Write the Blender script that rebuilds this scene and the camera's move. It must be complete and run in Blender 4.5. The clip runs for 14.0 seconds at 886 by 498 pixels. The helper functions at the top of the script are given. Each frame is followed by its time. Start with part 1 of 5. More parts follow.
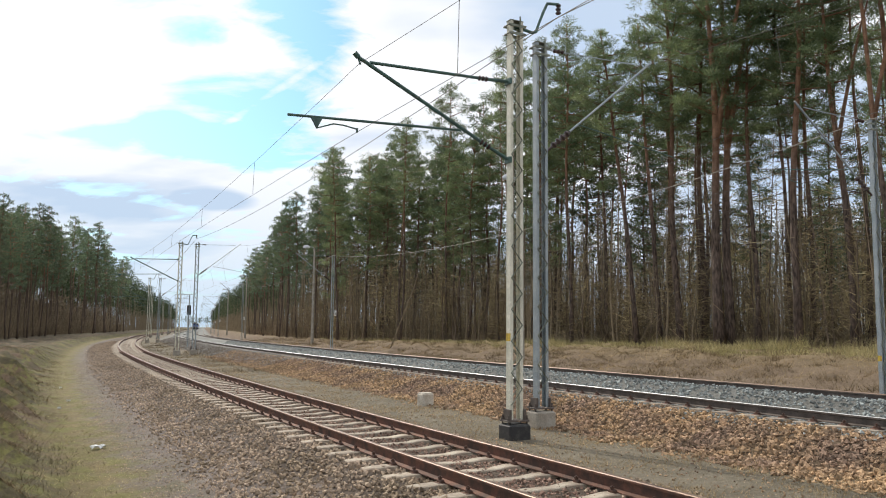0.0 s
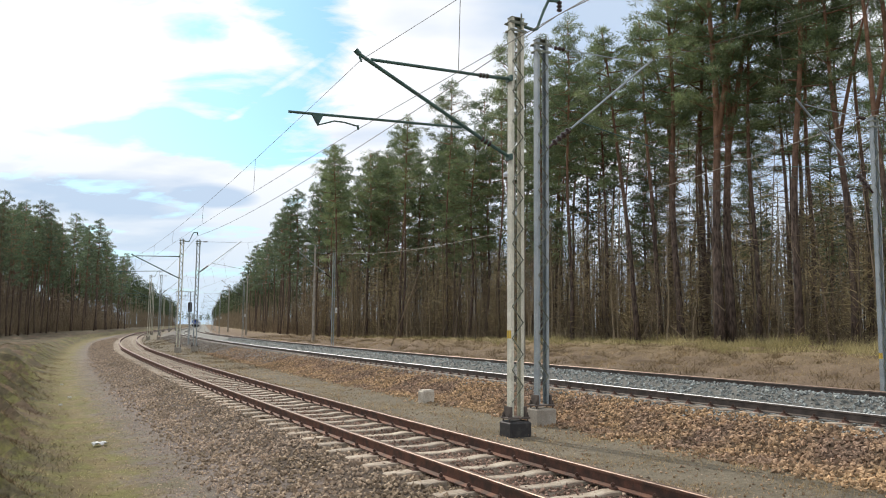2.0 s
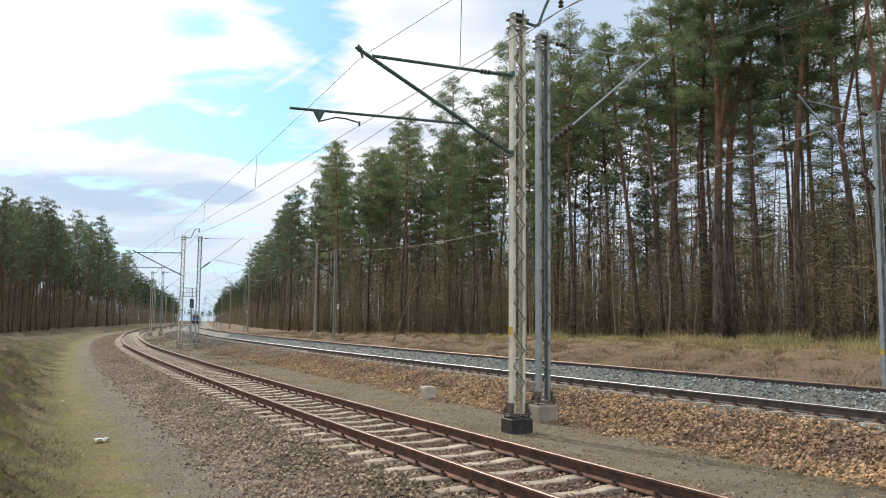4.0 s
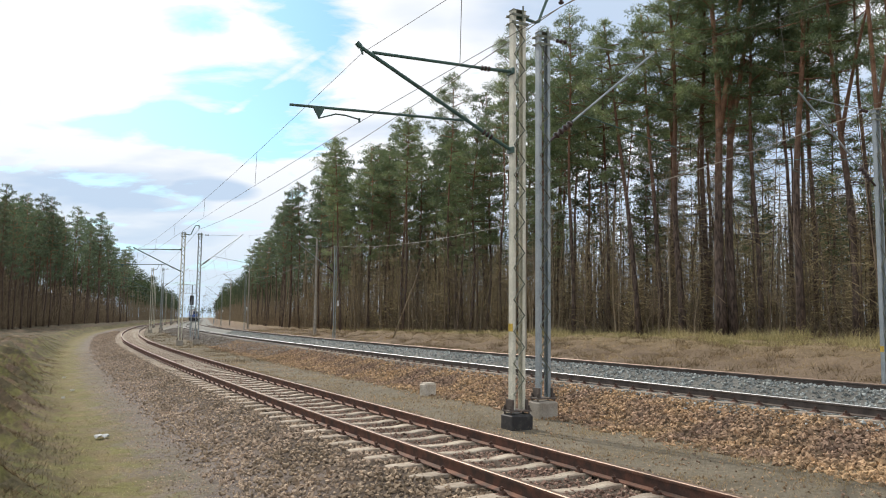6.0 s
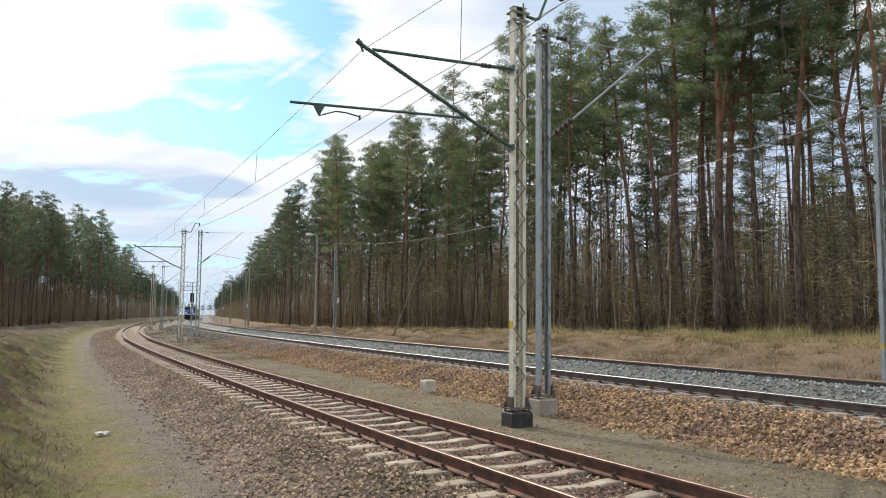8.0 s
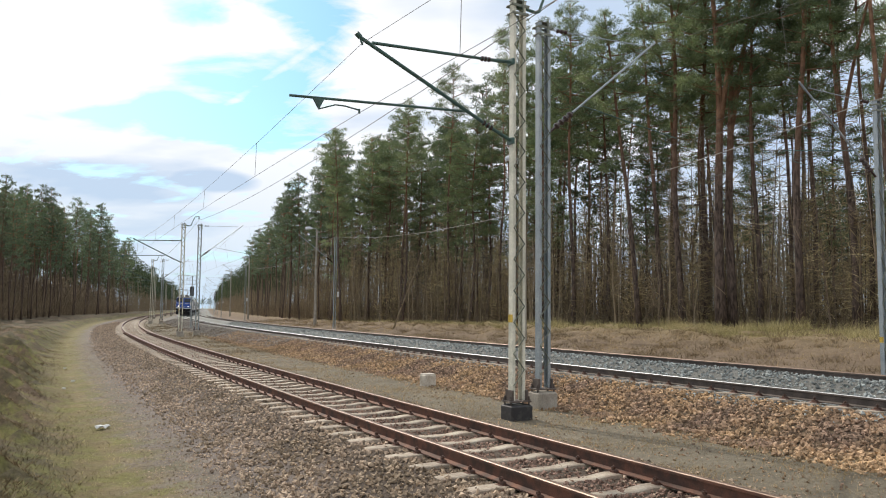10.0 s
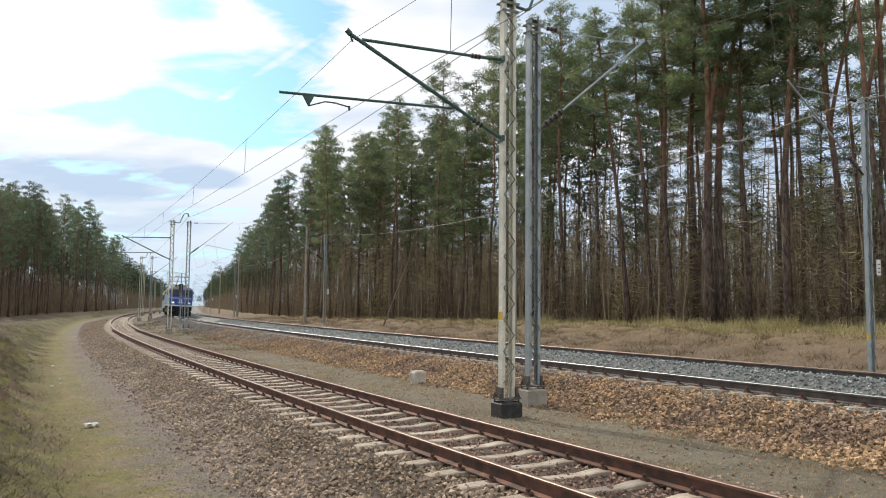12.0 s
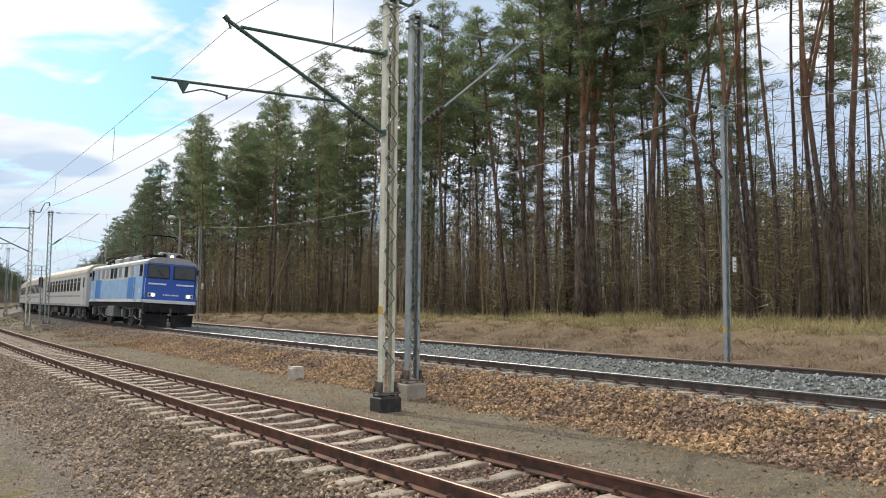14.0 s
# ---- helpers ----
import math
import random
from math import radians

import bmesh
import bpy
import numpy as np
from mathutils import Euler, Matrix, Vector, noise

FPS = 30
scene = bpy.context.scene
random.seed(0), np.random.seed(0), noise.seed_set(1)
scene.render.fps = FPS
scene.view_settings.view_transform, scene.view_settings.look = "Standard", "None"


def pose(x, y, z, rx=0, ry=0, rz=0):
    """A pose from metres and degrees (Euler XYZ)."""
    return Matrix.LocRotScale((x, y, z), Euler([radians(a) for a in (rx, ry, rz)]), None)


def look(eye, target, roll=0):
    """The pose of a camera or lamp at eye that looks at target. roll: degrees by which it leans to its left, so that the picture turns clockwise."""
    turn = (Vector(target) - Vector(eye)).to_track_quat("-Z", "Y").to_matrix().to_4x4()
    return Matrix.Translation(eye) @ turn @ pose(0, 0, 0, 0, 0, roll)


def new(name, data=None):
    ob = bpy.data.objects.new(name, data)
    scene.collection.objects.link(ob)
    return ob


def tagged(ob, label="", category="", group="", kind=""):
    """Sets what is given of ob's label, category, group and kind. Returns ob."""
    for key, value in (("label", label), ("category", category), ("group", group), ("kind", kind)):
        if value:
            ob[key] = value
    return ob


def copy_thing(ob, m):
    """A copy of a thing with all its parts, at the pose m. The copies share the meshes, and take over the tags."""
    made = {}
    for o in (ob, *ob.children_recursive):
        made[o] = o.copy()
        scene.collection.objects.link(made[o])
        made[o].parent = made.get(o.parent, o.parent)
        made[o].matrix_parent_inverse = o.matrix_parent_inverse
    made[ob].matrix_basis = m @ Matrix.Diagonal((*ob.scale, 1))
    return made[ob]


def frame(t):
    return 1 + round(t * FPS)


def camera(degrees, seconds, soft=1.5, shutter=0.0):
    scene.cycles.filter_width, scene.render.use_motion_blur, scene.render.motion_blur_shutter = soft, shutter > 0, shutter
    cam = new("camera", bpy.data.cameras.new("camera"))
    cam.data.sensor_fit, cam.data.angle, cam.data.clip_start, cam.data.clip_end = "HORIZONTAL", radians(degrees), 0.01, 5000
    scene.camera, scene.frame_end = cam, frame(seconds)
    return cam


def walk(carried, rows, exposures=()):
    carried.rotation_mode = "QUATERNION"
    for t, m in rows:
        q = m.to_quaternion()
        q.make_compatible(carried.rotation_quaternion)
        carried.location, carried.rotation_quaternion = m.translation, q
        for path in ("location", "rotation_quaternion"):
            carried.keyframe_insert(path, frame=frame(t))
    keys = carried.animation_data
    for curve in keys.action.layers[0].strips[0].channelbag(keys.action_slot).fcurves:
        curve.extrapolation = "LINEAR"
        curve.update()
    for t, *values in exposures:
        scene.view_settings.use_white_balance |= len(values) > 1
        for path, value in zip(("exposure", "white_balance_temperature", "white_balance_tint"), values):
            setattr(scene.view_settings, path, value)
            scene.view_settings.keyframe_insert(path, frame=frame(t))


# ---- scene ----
cam = camera(58.0, 14.0, soft=1.0)
EYE = 1.66
# seconds, yaw, pitch, roll of the hand-held camera, which turns on one spot
TURNS = [(0.0, -0.16, 5.73, -0.54), (0.5, -0.16, 5.69, -0.55), (1.0, -0.15, 5.65, -0.57), (1.5, -0.14, 5.61, -0.57),
         (2.0, -0.10, 5.53, -0.57), (2.5, -0.05, 5.43, -0.56), (3.0, 0.0, 5.36, -0.55), (5.5, 0.01, 5.12, -0.57),
         (6.0, 0.01, 5.04, -0.57), (6.5, 0.02, 4.99, -0.57), (7.0, 0.03, 4.95, -0.57), (7.5, 0.03, 4.90, -0.57),
         (8.0, 0.03, 4.85, -0.57), (10.5, -0.01, 4.33, -0.56), (11.0, -0.11, 4.31, -0.57), (11.5, -0.37, 4.26, -0.57),
         (12.0, -0.70, 4.21, -0.56), (12.5, -1.18, 4.13, -0.55), (13.0, -1.94, 4.07, -0.55), (13.5, -3.72, 4.02, -0.55),
         (14.0, -9.26, 3.91, -0.50)]
walk(cam, [(t, pose(0, 0, EYE, 90 + p, r, y)) for t, y, p, r in TURNS], [(0, -0.03), (14, -0.03)])

# ---- light ----
SUN_BEARING, SUN_HEIGHT = radians(-37.5), radians(40)
world = bpy.data.worlds.new("sky")
scene.world = world
world.use_nodes = True
wt = world.node_tree
wt.nodes.clear()


def wn(kind, **values):
    n = wt.nodes.new(kind)
    for k, v in values.items():
        n.inputs[k].default_value = v
    return n


def wlink(a, b):
    wt.links.new(a, b)


w_out, w_bg = wn("ShaderNodeOutputWorld"), wn("ShaderNodeBackground", Strength=1.0)
w_sky = wt.nodes.new("ShaderNodeTexSky")
w_sky.sky_type, w_sky.sun_disc = "NISHITA", False
w_sky.sun_elevation, w_sky.sun_rotation = SUN_HEIGHT, SUN_BEARING % (2 * math.pi)
w_sky.air_density, w_sky.dust_density = 1.0, 1.2
w_dim = wt.nodes.new("ShaderNodeVectorMath")
w_dim.operation = "MULTIPLY"
w_dim.inputs[1].default_value = (0.092, 0.138, 0.152)
wlink(w_sky.outputs["Color"], w_dim.inputs[0])
# clouds: the direction laid on a flat layer overhead
w_tc = wt.nodes.new("ShaderNodeTexCoord")
w_sep = wt.nodes.new("ShaderNodeSeparateXYZ")
wlink(w_tc.outputs["Generated"], w_sep.inputs[0])


def wmath(op, a, b=0.0, clamp=False):
    n = wt.nodes.new("ShaderNodeMath")
    n.operation, n.use_clamp = op, clamp
    for i, v in enumerate((a, b)):
        if isinstance(v, (int, float)):
            n.inputs[i].default_value = v
        else:
            wlink(v, n.inputs[i])
    return n.outputs[0]


w_up = wmath("ADD", wmath("MAXIMUM", w_sep.outputs["Z"], 0.0), 0.22)
w_flat = wt.nodes.new("ShaderNodeCombineXYZ")
w_flat_x, w_flat_y = wmath("DIVIDE", w_sep.outputs["X"], w_up), wmath("DIVIDE", w_sep.outputs["Y"], w_up)
wlink(w_flat_x, w_flat.inputs["X"])
wlink(w_flat_y, w_flat.inputs["Y"])
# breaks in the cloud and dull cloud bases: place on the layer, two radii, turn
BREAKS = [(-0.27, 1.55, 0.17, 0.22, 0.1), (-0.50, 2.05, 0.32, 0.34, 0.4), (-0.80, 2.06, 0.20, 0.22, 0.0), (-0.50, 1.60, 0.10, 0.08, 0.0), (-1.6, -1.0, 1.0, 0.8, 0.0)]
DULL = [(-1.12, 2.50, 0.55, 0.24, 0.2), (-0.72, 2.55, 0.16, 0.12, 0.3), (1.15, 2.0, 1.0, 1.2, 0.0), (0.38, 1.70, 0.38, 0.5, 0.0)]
w_map = wn("ShaderNodeMapping", Location=(3.1, 1.7, 0.0), Rotation=(0, 0, 0.5), Scale=(1.0, 1.5, 1.0))
wlink(w_flat.outputs[0], w_map.inputs["Vector"])
w_big = wn("ShaderNodeTexNoise", Scale=3.4, Detail=9.0, Roughness=0.56, Distortion=0.25)
wlink(w_map.outputs[0], w_big.inputs["Vector"])


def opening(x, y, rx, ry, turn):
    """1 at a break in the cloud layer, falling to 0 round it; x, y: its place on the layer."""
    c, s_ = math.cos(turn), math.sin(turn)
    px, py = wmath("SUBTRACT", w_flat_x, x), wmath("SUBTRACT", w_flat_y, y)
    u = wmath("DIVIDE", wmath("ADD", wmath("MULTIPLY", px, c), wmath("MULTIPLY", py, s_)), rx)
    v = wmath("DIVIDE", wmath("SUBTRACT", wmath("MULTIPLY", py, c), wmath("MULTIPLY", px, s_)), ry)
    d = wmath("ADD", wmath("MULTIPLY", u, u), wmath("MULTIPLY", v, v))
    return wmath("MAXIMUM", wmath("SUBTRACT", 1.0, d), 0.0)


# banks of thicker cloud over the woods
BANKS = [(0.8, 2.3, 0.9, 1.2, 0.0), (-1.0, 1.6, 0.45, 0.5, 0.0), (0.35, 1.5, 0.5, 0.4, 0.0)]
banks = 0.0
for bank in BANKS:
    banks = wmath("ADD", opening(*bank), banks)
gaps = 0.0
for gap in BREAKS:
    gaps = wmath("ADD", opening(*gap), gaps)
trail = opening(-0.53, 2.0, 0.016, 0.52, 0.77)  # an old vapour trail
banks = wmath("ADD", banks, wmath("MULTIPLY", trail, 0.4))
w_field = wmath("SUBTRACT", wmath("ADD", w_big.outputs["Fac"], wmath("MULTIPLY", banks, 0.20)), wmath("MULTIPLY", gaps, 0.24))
w_cover = wn("ShaderNodeMapRange", **{"From Min": 0.30, "From Max": 0.44})
wlink(w_field, w_cover.inputs["Value"])
w_shade = wn("ShaderNodeTexNoise", Scale=1.1, Detail=5.0)
wlink(w_map.outputs[0], w_shade.inputs["Vector"])
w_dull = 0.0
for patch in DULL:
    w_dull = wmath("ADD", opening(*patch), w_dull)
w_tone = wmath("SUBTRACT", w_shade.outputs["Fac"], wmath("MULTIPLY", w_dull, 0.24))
w_grey = wt.nodes.new("ShaderNodeValToRGB")
w_grey.color_ramp.elements[0].position, w_grey.color_ramp.elements[0].color = 0.30, (0.60, 0.73, 0.92, 1)
w_grey.color_ramp.elements[1].position, w_grey.color_ramp.elements[1].color = 0.47, (1.04, 1.06, 1.10, 1)
wlink(w_tone, w_grey.inputs["Fac"])
w_mix = wt.nodes.new("ShaderNodeMixRGB")
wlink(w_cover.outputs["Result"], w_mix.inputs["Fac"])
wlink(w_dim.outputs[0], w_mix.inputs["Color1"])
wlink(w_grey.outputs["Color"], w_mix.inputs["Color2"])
# the cloud layer thins to pale blue towards the horizon
w_low = wn("ShaderNodeMapRange", **{"From Min": 0.20, "From Max": 0.02, "To Max": 0.75})
wlink(w_sep.outputs["Z"], w_low.inputs["Value"])
w_far = wt.nodes.new("ShaderNodeMixRGB")
w_far.inputs["Color2"].default_value = (0.56, 0.74, 0.92, 1)
wlink(w_low.outputs["Result"], w_far.inputs["Fac"])
wlink(w_mix.outputs[0], w_far.inputs["Color1"])
wlink(w_far.outputs[0], w_bg.inputs["Color"])
wlink(w_bg.outputs[0], w_out.inputs["Surface"])

sun_data = bpy.data.lights.new("sun", "SUN")
sun_data.energy, sun_data.angle, sun_data.color = 4.0, radians(1.0), (1.0, 0.93, 0.82)
sun = new("sun", sun_data)
sun_way = Vector((math.sin(SUN_BEARING) * math.cos(SUN_HEIGHT), math.cos(SUN_BEARING) * math.cos(SUN_HEIGHT), math.sin(SUN_HEIGHT)))
sun.matrix_world = look(sun_way * 100, (0, 0, 0))


# ---- the plan: s metres along the railway, n metres to its right ----
G = np.arange(-700.0, 3600.0, 0.5)
HEAD = np.radians(np.interp(G, [6, 175], [27.68, 16.47]))
GX, GY = np.cumsum(-np.sin(HEAD) * 0.5), np.cumsum(np.cos(HEAD) * 0.5)
zero = int(np.argmin(abs(G)))
GX, GY = GX - GX[zero], GY - GY[zero]


def heading(s):
    return np.interp(s, G, HEAD)


def at(n, s):
    """The x and y of a place n metres right of the base line, s metres along it."""
    h = heading(s)
    return np.interp(s, G, GX) + n * np.cos(h), np.interp(s, G, GY) + n * np.sin(h)


def spot(n, s, z=0.0):
    x, y = at(n, s)
    return Vector((float(x), float(y), float(z)))


def along(n, s, z, turn=0.0):
    """A pose whose x points right across the railway and y along it."""
    p = spot(n, s, z)
    return pose(p.x, p.y, p.z, 0, 0, math.degrees(float(heading(s))) + turn)


NEAR, MAIN, FARTRACK = 5.42, 13.10, 17.05
HALF = 0.752
PROF_N = [-1200, -14, -7, -3.0, -1.4, -0.5, 0.5, 1.1, 1.8, 2.6, 3.2, 3.9, 4.2, 6.6, 7.0, 7.6, 8.2, 9.6, 10.2, 11.3, 11.7, 14.3, 14.8, 15.5, 15.8, 18.4, 19.1, 20.0,
          22.0, 26.0, 31.0, 38.0, 310.0]
PROF_Z = [0.5, 0.42, 0.36, 0.28, 0.14, -0.22, -0.62, -0.68, -0.62, -0.58, -0.50, -0.26, -0.22, -0.22, -0.28, -0.36, -0.38, -0.36, -0.30, 0.02, 0.10, -0.10, -0.02, 0.21,
          0.255, 0.02, -0.05, -0.05, 0.10, 0.42, 0.62, 0.75, 0.9]


def ground_z(n, s):
    """Height of the ground: ditch, ballast beds and banks."""
    n, s = np.asarray(n, float), np.asarray(s, float)
    z = np.interp(n, PROF_N, PROF_Z)
    rise = np.interp(s, [-50, 30, 100, 200], [1.0, 1.0, 0.45, 0.2])
    z = np.where(n > 20.0, -0.05 + (z + 0.05) * rise, z)
    z = np.where(n < -0.5, -0.22 + (z + 0.22) * np.interp(s, [45, 100], [1.0, 0.1]), z)
    wob = 0.05 * np.sin(n * 1.7 + s * 0.31) * np.sin(s * 0.47 + 1.3) + 0.035 * np.sin(n * 0.9 - s * 0.8)
    rough = 0.09 * np.sin(1.9 * n + 0.9 * s) + 0.06 * np.sin(3.3 * n - 1.7 * s + 1.0) + 0.04 * np.sin(5.1 * n + 2.9 * s) + 0.05 * np.sin(0.6 * s + 2.0 * np.sin(0.3 * s))
    z = z + rough * (np.clip((0.6 - n) / 1.2, 0, 1) * np.clip((n + 30) / 20, 0, 1) * 0.9 + np.clip((n - 20.5) / 2.0, 0, 1) * np.clip((60 - n) / 20, 0, 1) * 0.8)
    z = z + (0.06 * np.sin(6.1 * n + 2.6 * s) * np.sin(3.7 * s - 1.9 * n) + 0.05 * np.sin(2.3 * n + 4.4 * s + 1.7 * np.sin(1.1 * s))) * np.clip((n - 20.5) / 1.5, 0, 1) * np.clip((50 - n) / 10, 0, 1)
    step = (s * 0.42 + 0.5 * np.sin(n * 1.3) + 0.35 * np.sin(s * 0.23 + n * 0.7)) % 1.0
    z = z + 0.38 * ((1.0 - step) ** 1.7 - 0.38) * np.clip((0.4 - n) / 0.8, 0, 1) * np.clip((n + 4.5) / 2.0, 0, 1) * np.clip((80 - s) / 30, 0, 1)
    soft = np.clip((1.6 - n) / 1.5, 0, 1) + np.clip((n - 19.5) / 2.0, 0, 1) + 0.25 * ((n > 7.4) & (n < 10.0))
    return z + wob * soft


# ---- materials ----
def mat(name, colour, rough=0.8, metal=0.0, dark=0.6, scale=6.0, fine=60.0, bump=0.25, depth=0.01, second=None, island=0.0, each=0.0, glow=0.0, coords="Object",
        spec=0.5, mid=0.5, width=0.25):
    """A surface with variation at two scales and fine relief. second: the colour of stains; island, each: variation from piece to piece."""
    m = bpy.data.materials.new(name)
    m.use_nodes = True
    t = m.node_tree
    b = t.nodes["Principled BSDF"]
    tc = t.nodes.new("ShaderNodeTexCoord")

    def node(kind, **values):
        n = t.nodes.new(kind)
        for k, v in values.items():
            n.inputs[k].default_value = v
        return n

    big = node("ShaderNodeTexNoise", Scale=scale, Detail=5.0, Roughness=0.6)
    small = node("ShaderNodeTexNoise", Scale=fine, Detail=4.0, Roughness=0.65)
    for n in (big, small):
        t.links.new(tc.outputs[coords], n.inputs["Vector"])
    second = second or [c * dark for c in colour]
    rng = node("ShaderNodeMapRange", **{"From Min": mid - width / 2, "From Max": mid + width / 2})
    t.links.new(big.outputs["Fac"], rng.inputs["Value"])
    mix = t.nodes.new("ShaderNodeMixRGB")
    mix.inputs["Color1"].default_value, mix.inputs["Color2"].default_value = (*second, 1), (*colour, 1)
    t.links.new(rng.outputs["Result"], mix.inputs["Fac"])
    value = node("ShaderNodeMapRange", **{"From Min": 0.3, "From Max": 0.7, "To Min": 0.75, "To Max": 1.25})
    t.links.new(small.outputs["Fac"], value.inputs["Value"])
    out = value.outputs["Result"]
    for amount, kind, socket in ((island, "ShaderNodeNewGeometry", "Random Per Island"), (each, "ShaderNodeObjectInfo", "Random")):
        if amount:
            src = t.nodes.new(kind)
            r = node("ShaderNodeMapRange", **{"To Min": 1 - amount, "To Max": 1 + amount})
            t.links.new(src.outputs[socket], r.inputs["Value"])
            mul = t.nodes.new("ShaderNodeMath")
            mul.operation = "MULTIPLY"
            t.links.new(out, mul.inputs[0])
            t.links.new(r.outputs["Result"], mul.inputs[1])
            out = mul.outputs[0]
    tint = t.nodes.new("ShaderNodeVectorMath")
    tint.operation = "SCALE"
    t.links.new(mix.outputs[0], tint.inputs[0])
    t.links.new(out, tint.inputs["Scale"])
    t.links.new(tint.outputs[0], b.inputs["Base Color"])
    b.inputs["Roughness"].default_value, b.inputs["Metallic"].default_value = rough, metal
    b.inputs["Specular IOR Level"].default_value = spec
    if bump:
        bp = node("ShaderNodeBump", Strength=bump, Distance=depth)
        t.links.new(small.outputs["Fac"], bp.inputs["Height"])
        t.links.new(bp.outputs[0], b.inputs["Normal"])
    if glow:
        b.inputs["Emission Color"].default_value, b.inputs["Emission Strength"].default_value = (*colour, 1), glow
    return m


def leafy(m, amount):
    """Lets part of the light through thin leaves."""
    t = m.node_tree
    b, out = t.nodes["Principled BSDF"], t.nodes["Material Output"]
    tr, mix = t.nodes.new("ShaderNodeBsdfTranslucent"), t.nodes.new("ShaderNodeMixShader")
    mix.inputs["Fac"].default_value = amount
    t.links.new(b.inputs["Base Color"].links[0].from_socket, tr.inputs["Color"])
    t.links.new(b.outputs[0], mix.inputs[1])
    t.links.new(tr.outputs[0], mix.inputs[2])
    t.links.new(mix.outputs[0], out.inputs["Surface"])
    return m


def ground_material():
    """Bands of gravel, moss, dry grass and leaf litter across the railway, with ragged edges. The sheet's UV holds n and s in metres."""
    m = bpy.data.materials.new("ground")
    m.use_nodes = True
    t = m.node_tree
    b = t.nodes["Principled BSDF"]
    b.inputs["Roughness"].default_value, b.inputs["Specular IOR Level"].default_value = 0.95, 0.2
    tc, uv = t.nodes.new("ShaderNodeTexCoord"), t.nodes.new("ShaderNodeUVMap")
    sep = t.nodes.new("ShaderNodeSeparateXYZ")
    t.links.new(uv.outputs[0], sep.inputs[0])

    def noise_at(scale, detail=4.0, rough=0.6):
        n = t.nodes.new("ShaderNodeTexNoise")
        n.inputs["Scale"].default_value, n.inputs["Detail"].default_value, n.inputs["Roughness"].default_value = scale, detail, rough
        t.links.new(tc.outputs["Object"], n.inputs["Vector"])
        return n.outputs["Fac"]

    def calc(op, a, c=0.0, d=0.0):
        n = t.nodes.new("ShaderNodeMath")
        n.operation = op
        for i, v in enumerate((a, c, d)):
            if isinstance(v, (int, float)):
                n.inputs[i].default_value = v
            else:
                t.links.new(v, n.inputs[i])
        return n.outputs[0]

    ragged = calc("MULTIPLY_ADD", calc("SUBTRACT", noise_at(1.3), 0.5), 2.2, sep.outputs["X"])
    ragged = calc("MULTIPLY_ADD", calc("SUBTRACT", noise_at(9.0), 0.5), 0.5, ragged)
    ramp = t.nodes.new("ShaderNodeValToRGB")
    place = calc("DIVIDE", calc("ADD", ragged, 10.0), 50.0)
    t.links.new(place, ramp.inputs["Fac"])
    bands = [(-9.0, (0.10, 0.075, 0.045)), (-3.0, (0.17, 0.125, 0.075)), (-1.0, (0.15, 0.108, 0.062)), (0.3, (0.17, 0.13, 0.065)), (0.9, (0.18, 0.14, 0.068)),
             (1.5, (0.18, 0.145, 0.085)), (2.0, (0.17, 0.142, 0.122)), (2.9, (0.165, 0.137, 0.12)), (3.6, (0.125, 0.095, 0.074)), (6.9, (0.12, 0.092, 0.07)),
             (7.5, (0.165, 0.143, 0.105)), (9.7, (0.16, 0.138, 0.10)), (10.3, (0.17, 0.115, 0.07)), (11.4, (0.18, 0.13, 0.085)), (12.2, (0.20, 0.20, 0.185)),
             (18.6, (0.22, 0.225, 0.21)), (19.4, (0.16, 0.12, 0.085)), (24.0, (0.17, 0.125, 0.085)), (29.0, (0.20, 0.15, 0.09)), (34.0, (0.22, 0.17, 0.095)),
             (36.5, (0.13, 0.09, 0.055))]
    els = ramp.color_ramp.elements
    while len(els) < len(bands):
        els.new(0.5)
    for e, (n, c) in zip(els, bands):
        e.position, e.color = (n + 10.0) / 50.0, (*c, 1)
    value = t.nodes.new("ShaderNodeMapRange")
    value.inputs["From Min"].default_value, value.inputs["From Max"].default_value = 0.28, 0.72
    value.inputs["To Min"].default_value, value.inputs["To Max"].default_value = 0.35, 1.65
    grit = noise_at(11.0, 9.0, 0.78)
    t.links.new(calc("MULTIPLY_ADD", grit, 0.65, calc("MULTIPLY", noise_at(1.1, 7.0, 0.72), 0.35)), value.inputs["Value"])
    # damp moss and dark humus in patches on the banks
    patch = t.nodes.new("ShaderNodeMapRange")
    patch.inputs["From Min"].default_value, patch.inputs["From Max"].default_value = 0.39, 0.49
    t.links.new(noise_at(0.8, 7.0, 0.7), patch.inputs["Value"])
    bank = t.nodes.new("ShaderNodeMapRange")
    bank.inputs["From Min"].default_value, bank.inputs["From Max"].default_value = 1.2, 0.2
    bank.inputs["To Max"].default_value = 0.9
    t.links.new(sep.outputs["X"], bank.inputs["Value"])
    humus = t.nodes.new("ShaderNodeMixRGB")
    humus.inputs["Color2"].default_value = (0.062, 0.054, 0.030, 1)
    t.links.new(calc("MULTIPLY", patch.outputs["Result"], bank.outputs["Result"]), humus.inputs["Fac"])
    t.links.new(ramp.outputs[0], humus.inputs["Color1"])
    # reddish dead leaves in drifts on the bank
    leaves = t.nodes.new("ShaderNodeMapRange")
    leaves.inputs["From Min"].default_value, leaves.inputs["From Max"].default_value, leaves.inputs["To Max"].default_value = 0.48, 0.60, 0.8
    t.links.new(noise_at(0.55, 6.0, 0.7), leaves.inputs["Value"])
    drift = t.nodes.new("ShaderNodeMixRGB")
